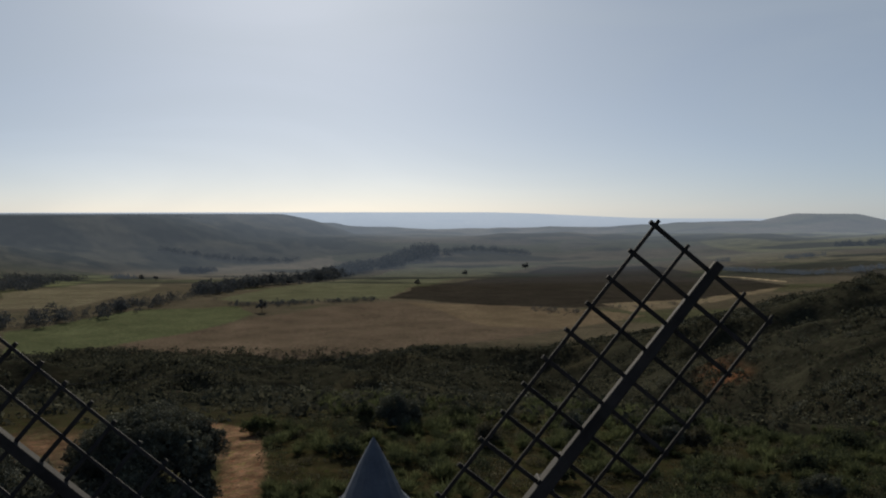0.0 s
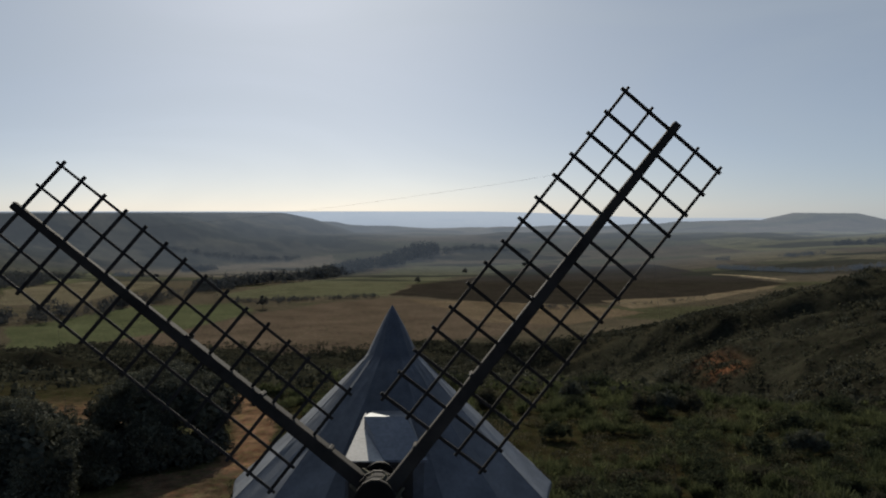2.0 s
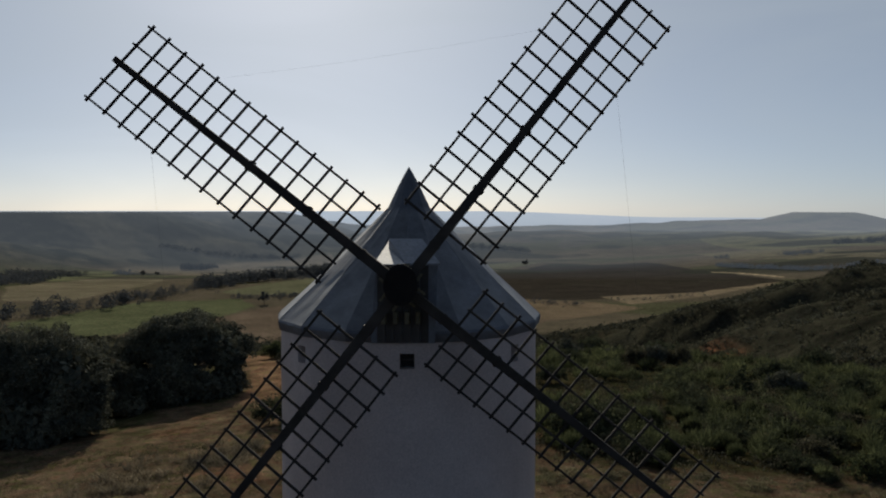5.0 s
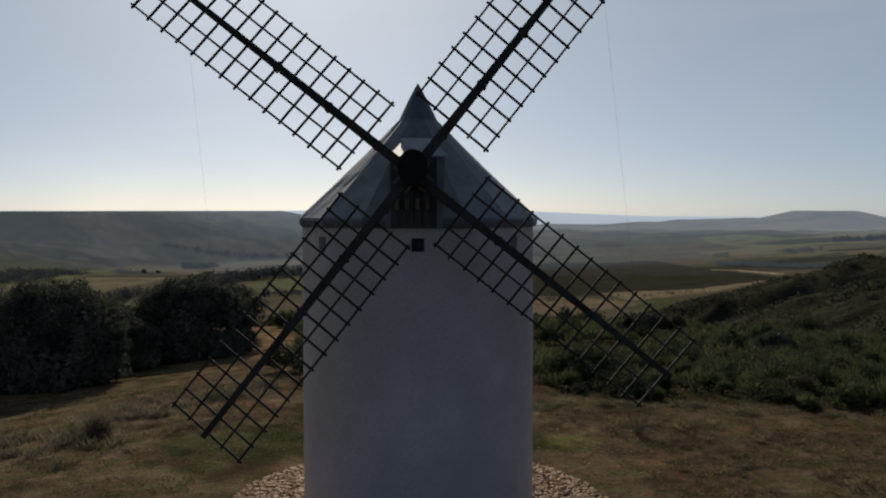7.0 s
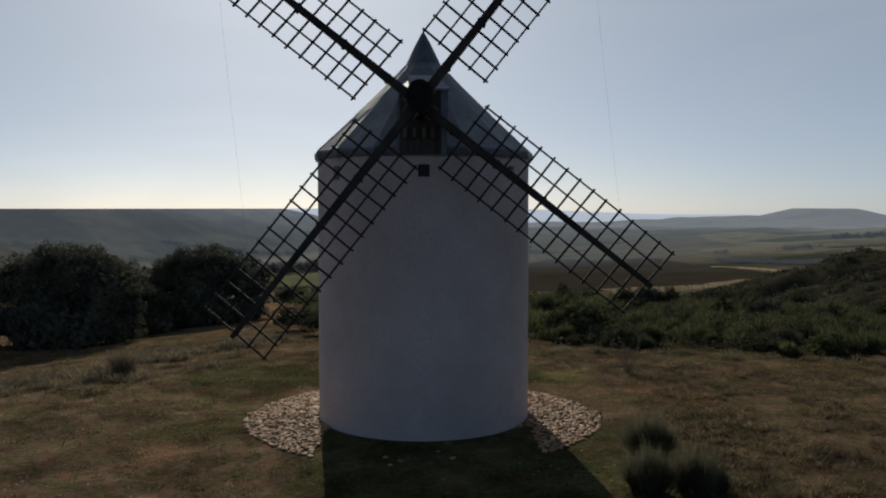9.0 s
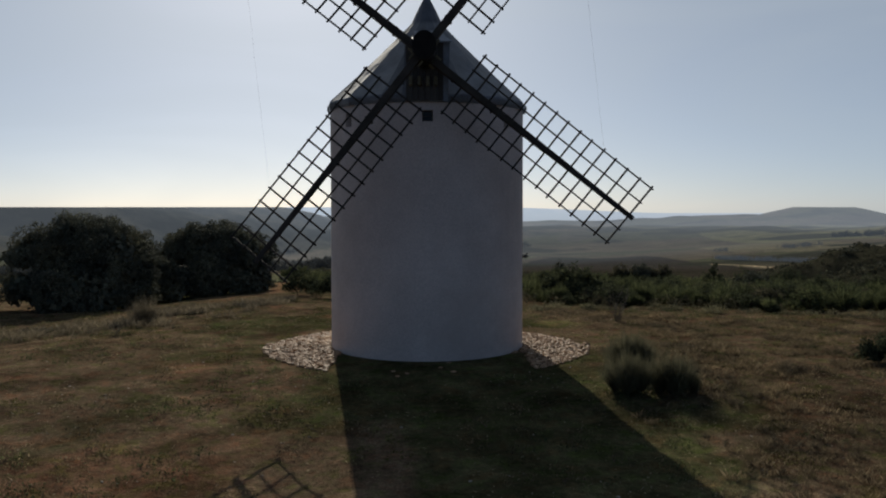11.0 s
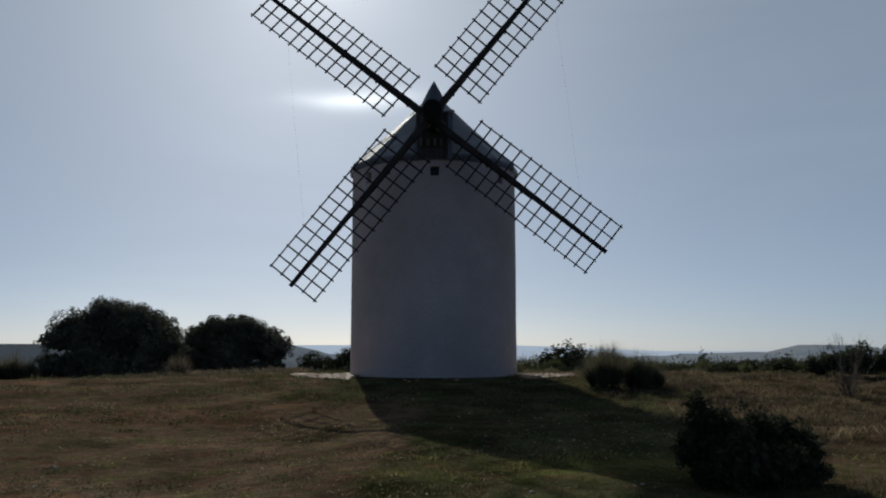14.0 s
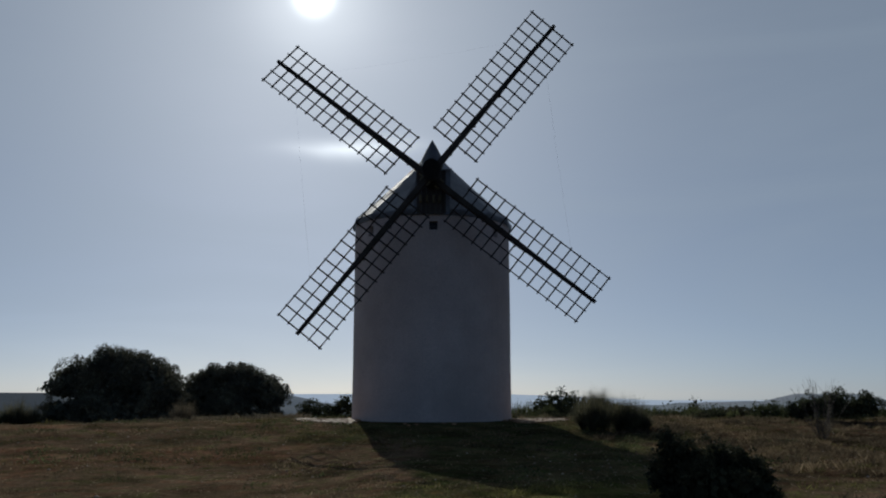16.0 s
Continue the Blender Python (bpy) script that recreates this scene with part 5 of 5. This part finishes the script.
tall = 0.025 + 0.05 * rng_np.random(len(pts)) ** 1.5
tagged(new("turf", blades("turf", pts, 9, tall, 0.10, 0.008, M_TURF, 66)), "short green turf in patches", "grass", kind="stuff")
# rough tussocks east of the mill, and longer green grass south of it
pts = sown(30000, 4, 34, -32, 16, lambda x, y: open_turf(x, y) * sstep(-0.1, 0.35, vnoise(x, y, 2.4, 89, 3)) * sstep(5.0, 8.0, x + 1.5 * vnoise(x, y, 5.0, 87) + 0.08 * np.clip(-y - 12, 0, 20)))
pts = pts[:6500]
tall = (0.06 + 0.17 * rng_np.random(len(pts)) ** 2) * (1 + 0.4 * vnoise(pts[:, 0], pts[:, 1], 6.0, 86))
tagged(new("rough_grass", blades("rough_grass", pts, 36, tall, 0.085, 0.0064, M_GRASS, 69)), "rough brown tussocks of uncut dry grass", "grass", kind="stuff")
pts = sown(12000, -2.0, 7.5, -26, -20, lambda x, y: open_turf(x, y) * np.exp(-((y + 22.9 - 0.15 * x) / 1.1) ** 2 - ((x - 3.0) / 2.2) ** 2) * sstep(-0.25, 0.25, vnoise(x, y, 1.1, 85, 3)))
tall = 0.03 + 0.09 * rng_np.random(len(pts)) ** 2
tagged(new("green_grass", blades("green_grass", pts, 14, tall, 0.07, 0.007, M_LUSH, 70)), "longer green grass tufts on a low bank", "grass", kind="stuff")
# pale weeds along the edge of the turf before the oaks
pts = sown(16000, -25, -8, 1, 20, lambda x, y: np.exp(-(near_line(x, y, [(-22, 6.5), (-15, 7.6), (-12.5, 9.6), (-10.5, 14.5), (-8, 18)]) / 2.4) ** 2) * sstep(-0.2, 0.3, vnoise(x, y, 1.5, 82)))
pts = pts[:4200]
tall = 0.10 + 0.34 * rng_np.random(len(pts)) ** 2
tagged(new("weeds", blades("weeds", pts, 16, tall, 0.13, 0.007, M_WEED, 71)), "pale grey dead weeds at the turf's edge", "weeds", kind="stuff")
# low cushions of herbs and dead grass that make the turf uneven
for name, label, mat, seed in (("brown_tufts", "low brown cushions of dead herbs", M_GRASS, 73), ("green_tufts", "low green cushions of herbs in the turf", M_TURF, 74), ("dark_tufts", "small dark cushions of dead herbs", M_BROOM, 75)):
    pts = sown(9000, -28, 30, -33, 20, lambda x, y: open_turf(x, y) * sstep(0.05, 0.45, vnoise(x, y, 2.6, seed + 60, 3) + 0.3 * sstep(-6, -10, x) * sstep(-3, 3, y) + 0.15 * sstep(6, 9, x)))
    pts = pts[:2300]
    size = rng_np.uniform(0.08, 0.38, len(pts)) * (1 - 0.45 * sstep(-14, -26, pts[:, 1]))
    tagged(new(name, scatter_clumps(name, pts, size, size * rng_np.uniform(0.22, 0.5, len(pts)), 40, mat, seed, 0.16, 0.3)), label, "herbs", kind="stuff")


def litter(name, pts, material, seed):
    """Short dead stalks and leaves lying on the ground."""
    rng = np.random.default_rng(seed)
    n = len(pts)
    t = rng.uniform(0, 2 * math.pi, n)
    ln, wd = rng.uniform(0.012, 0.05, n)[:, None], rng.uniform(0.005, 0.014, n)[:, None]
    a = np.stack([np.cos(t), np.sin(t), rng.normal(0, 0.3, n)], axis=1) * ln
    b = np.stack([-np.sin(t), np.cos(t), rng.normal(0, 0.3, n)], axis=1) * wd
    p = pts + np.array([0, 0, 0.016])
    return quads_mesh(name, np.stack([p - a, p + b, p + a, p - b], axis=1), material)


pts = sown(90000, -24, 26, -36, 12, lambda x, y: open_turf(x, y) * (0.15 + 0.85 * sstep(0.0, 0.45, vnoise(x, y, 1.8, 81, 3))))
tagged(new("plant_litter", litter("plant_litter", pts, M_STRAW, 72)), "pale dead stalks lying on the bare earth", "litter", kind="stuff")


def pebble(rng, sx, sy, sz):
    bm = bmesh.new()
    bmesh.ops.create_icosphere(bm, subdivisions=1, radius=1.0)
    for v in bm.verts:
        k = 1 + rng.uniform(-.22, .22)
        v.co = Vector((v.co.x * sx * k, v.co.y * sy * k, max(v.co.z, -0.5) * sz * k))
    bmesh.ops.triangulate(bm, faces=bm.faces[:])
    return bm


def joined_stones(name, places, seed, material):
    """Many stones in one mesh: place, size and turn of each."""
    rng = random.Random(seed)
    protos = []
    for _ in range(10):
        bm = pebble(rng, 1, rng.uniform(.6, .95), rng.uniform(.35, .6))
        bm.verts.ensure_lookup_table()
        protos.append((np.array([v.co[:] for v in bm.verts]), [[v.index for v in f.verts] for f in bm.faces]))
        bm.free()
    vs, fs, base = [], [], 0
    for x, y, z, s in places:
        co, faces = protos[rng.randrange(10)]
        a = rng.uniform(0, 6.28)
        R = np.array([[math.cos(a), -math.sin(a), 0], [math.sin(a), math.cos(a), 0], [0, 0, 1]])
        vs.append(co @ R.T * s + (x, y, z))
        fs += [[i + base for i in f] for f in faces]
        base += len(co)
    return mesh_of(name, np.concatenate(vs), fs, material)


pts = sown(14000, -30, 26, -36, 14, lambda x, y: open_turf(x, y) * (0.08 + 0.92 * sstep(0.1, 0.5, vnoise(x, y, 3.0, 80, 3))))
places = [(x, y, z, 0.012 + 0.040 * rng_np.random() ** 4) for x, y, z in pts]
tagged(new("loose_stones", joined_stones("loose_stones", places, 67, M_PEBBLE)), "pale pebbles strewn over the turf", "stones", kind="stuff")

# ---------------------------------------------------------------- the stone apron round the foot
apron_r = 5.68
bm = bmesh.new()
prof = [(3.30, -0.02), (apron_r - 0.30, -0.085), (apron_r - 0.2, -0.30)]
lathe(bm, prof, 64)
for v in bm.verts:
    r = math.hypot(v.co.x, v.co.y)
    if r > 4:
        v.co.z += ground_at(v.co.x, v.co.y) + 0.04
apron = tagged(new("stone_apron", bm_mesh("stone_apron", bm, surface("earth_joint", (0.045, 0.042, 0.024), (0.085, 0.074, 0.044), 4, 30, 0.95))), "ring of pale cobbles laid round the mill's foot", "paving", kind="structure")
rs = random.Random(9)
stone_meshes = []
for k in range(12):
    stone_meshes.append(bm_mesh("stone", pebble(rs, rs.uniform(.088, .12), rs.uniform(.066, .095), rs.uniform(.04, .06)), M_STONE))
spots = []
r = 3.48
while r < apron_r:
    n = int(2 * math.pi * r / 0.175)
    for k in range(n):
        a = 2 * math.pi * (k + rs.uniform(-.28, .28)) / n
        rr = r + rs.uniform(-.05, .05) + 0.0
        if rr < apron_r + 0.07 * math.sin(5 * a) + 0.03:
            spots.append((rr * math.sin(a), -rr * math.cos(a)))
    r += 0.142
front_spots = [p for p in spots if p[1] < 1.2 and abs(p[0]) > 2.4]
front_spots.sort(key=lambda p: p[1])
chosen = set(front_spots[::max(1, len(front_spots) // 300)][:300])
others = []
for x, y in spots:
    t = (math.hypot(x, y) - 3.3) / (apron_r - 3.3)
    z = 0.02 + t * (ground_at(x, y) + 0.0) + rs.uniform(-.012, .018)
    if y < -1.9 and -2.85 < x < 3.3:        # nearly all pale stones left out across the wall's shadow, keeping it dark
        if rs.random() < 0.98:
            continue
        z -= 0.035
    if (x, y) in chosen:
        s = rs.uniform(0.8, 1.15)
        put("stone", stone_meshes[rs.randrange(12)], apron, pose(x, y, z, rs.uniform(-8, 8), rs.uniform(-8, 8), rs.uniform(0, 360)) @ Matrix.Diagonal((s, s, s, 1)))
    else:
        others.append((x, y, z, rs.uniform(0.08, 0.115)))
rest_stones = put("cobbles", joined_stones("cobbles", others, 68, M_STONE_LOOSE), apron)
tagged(rest_stones, kind="stuff")
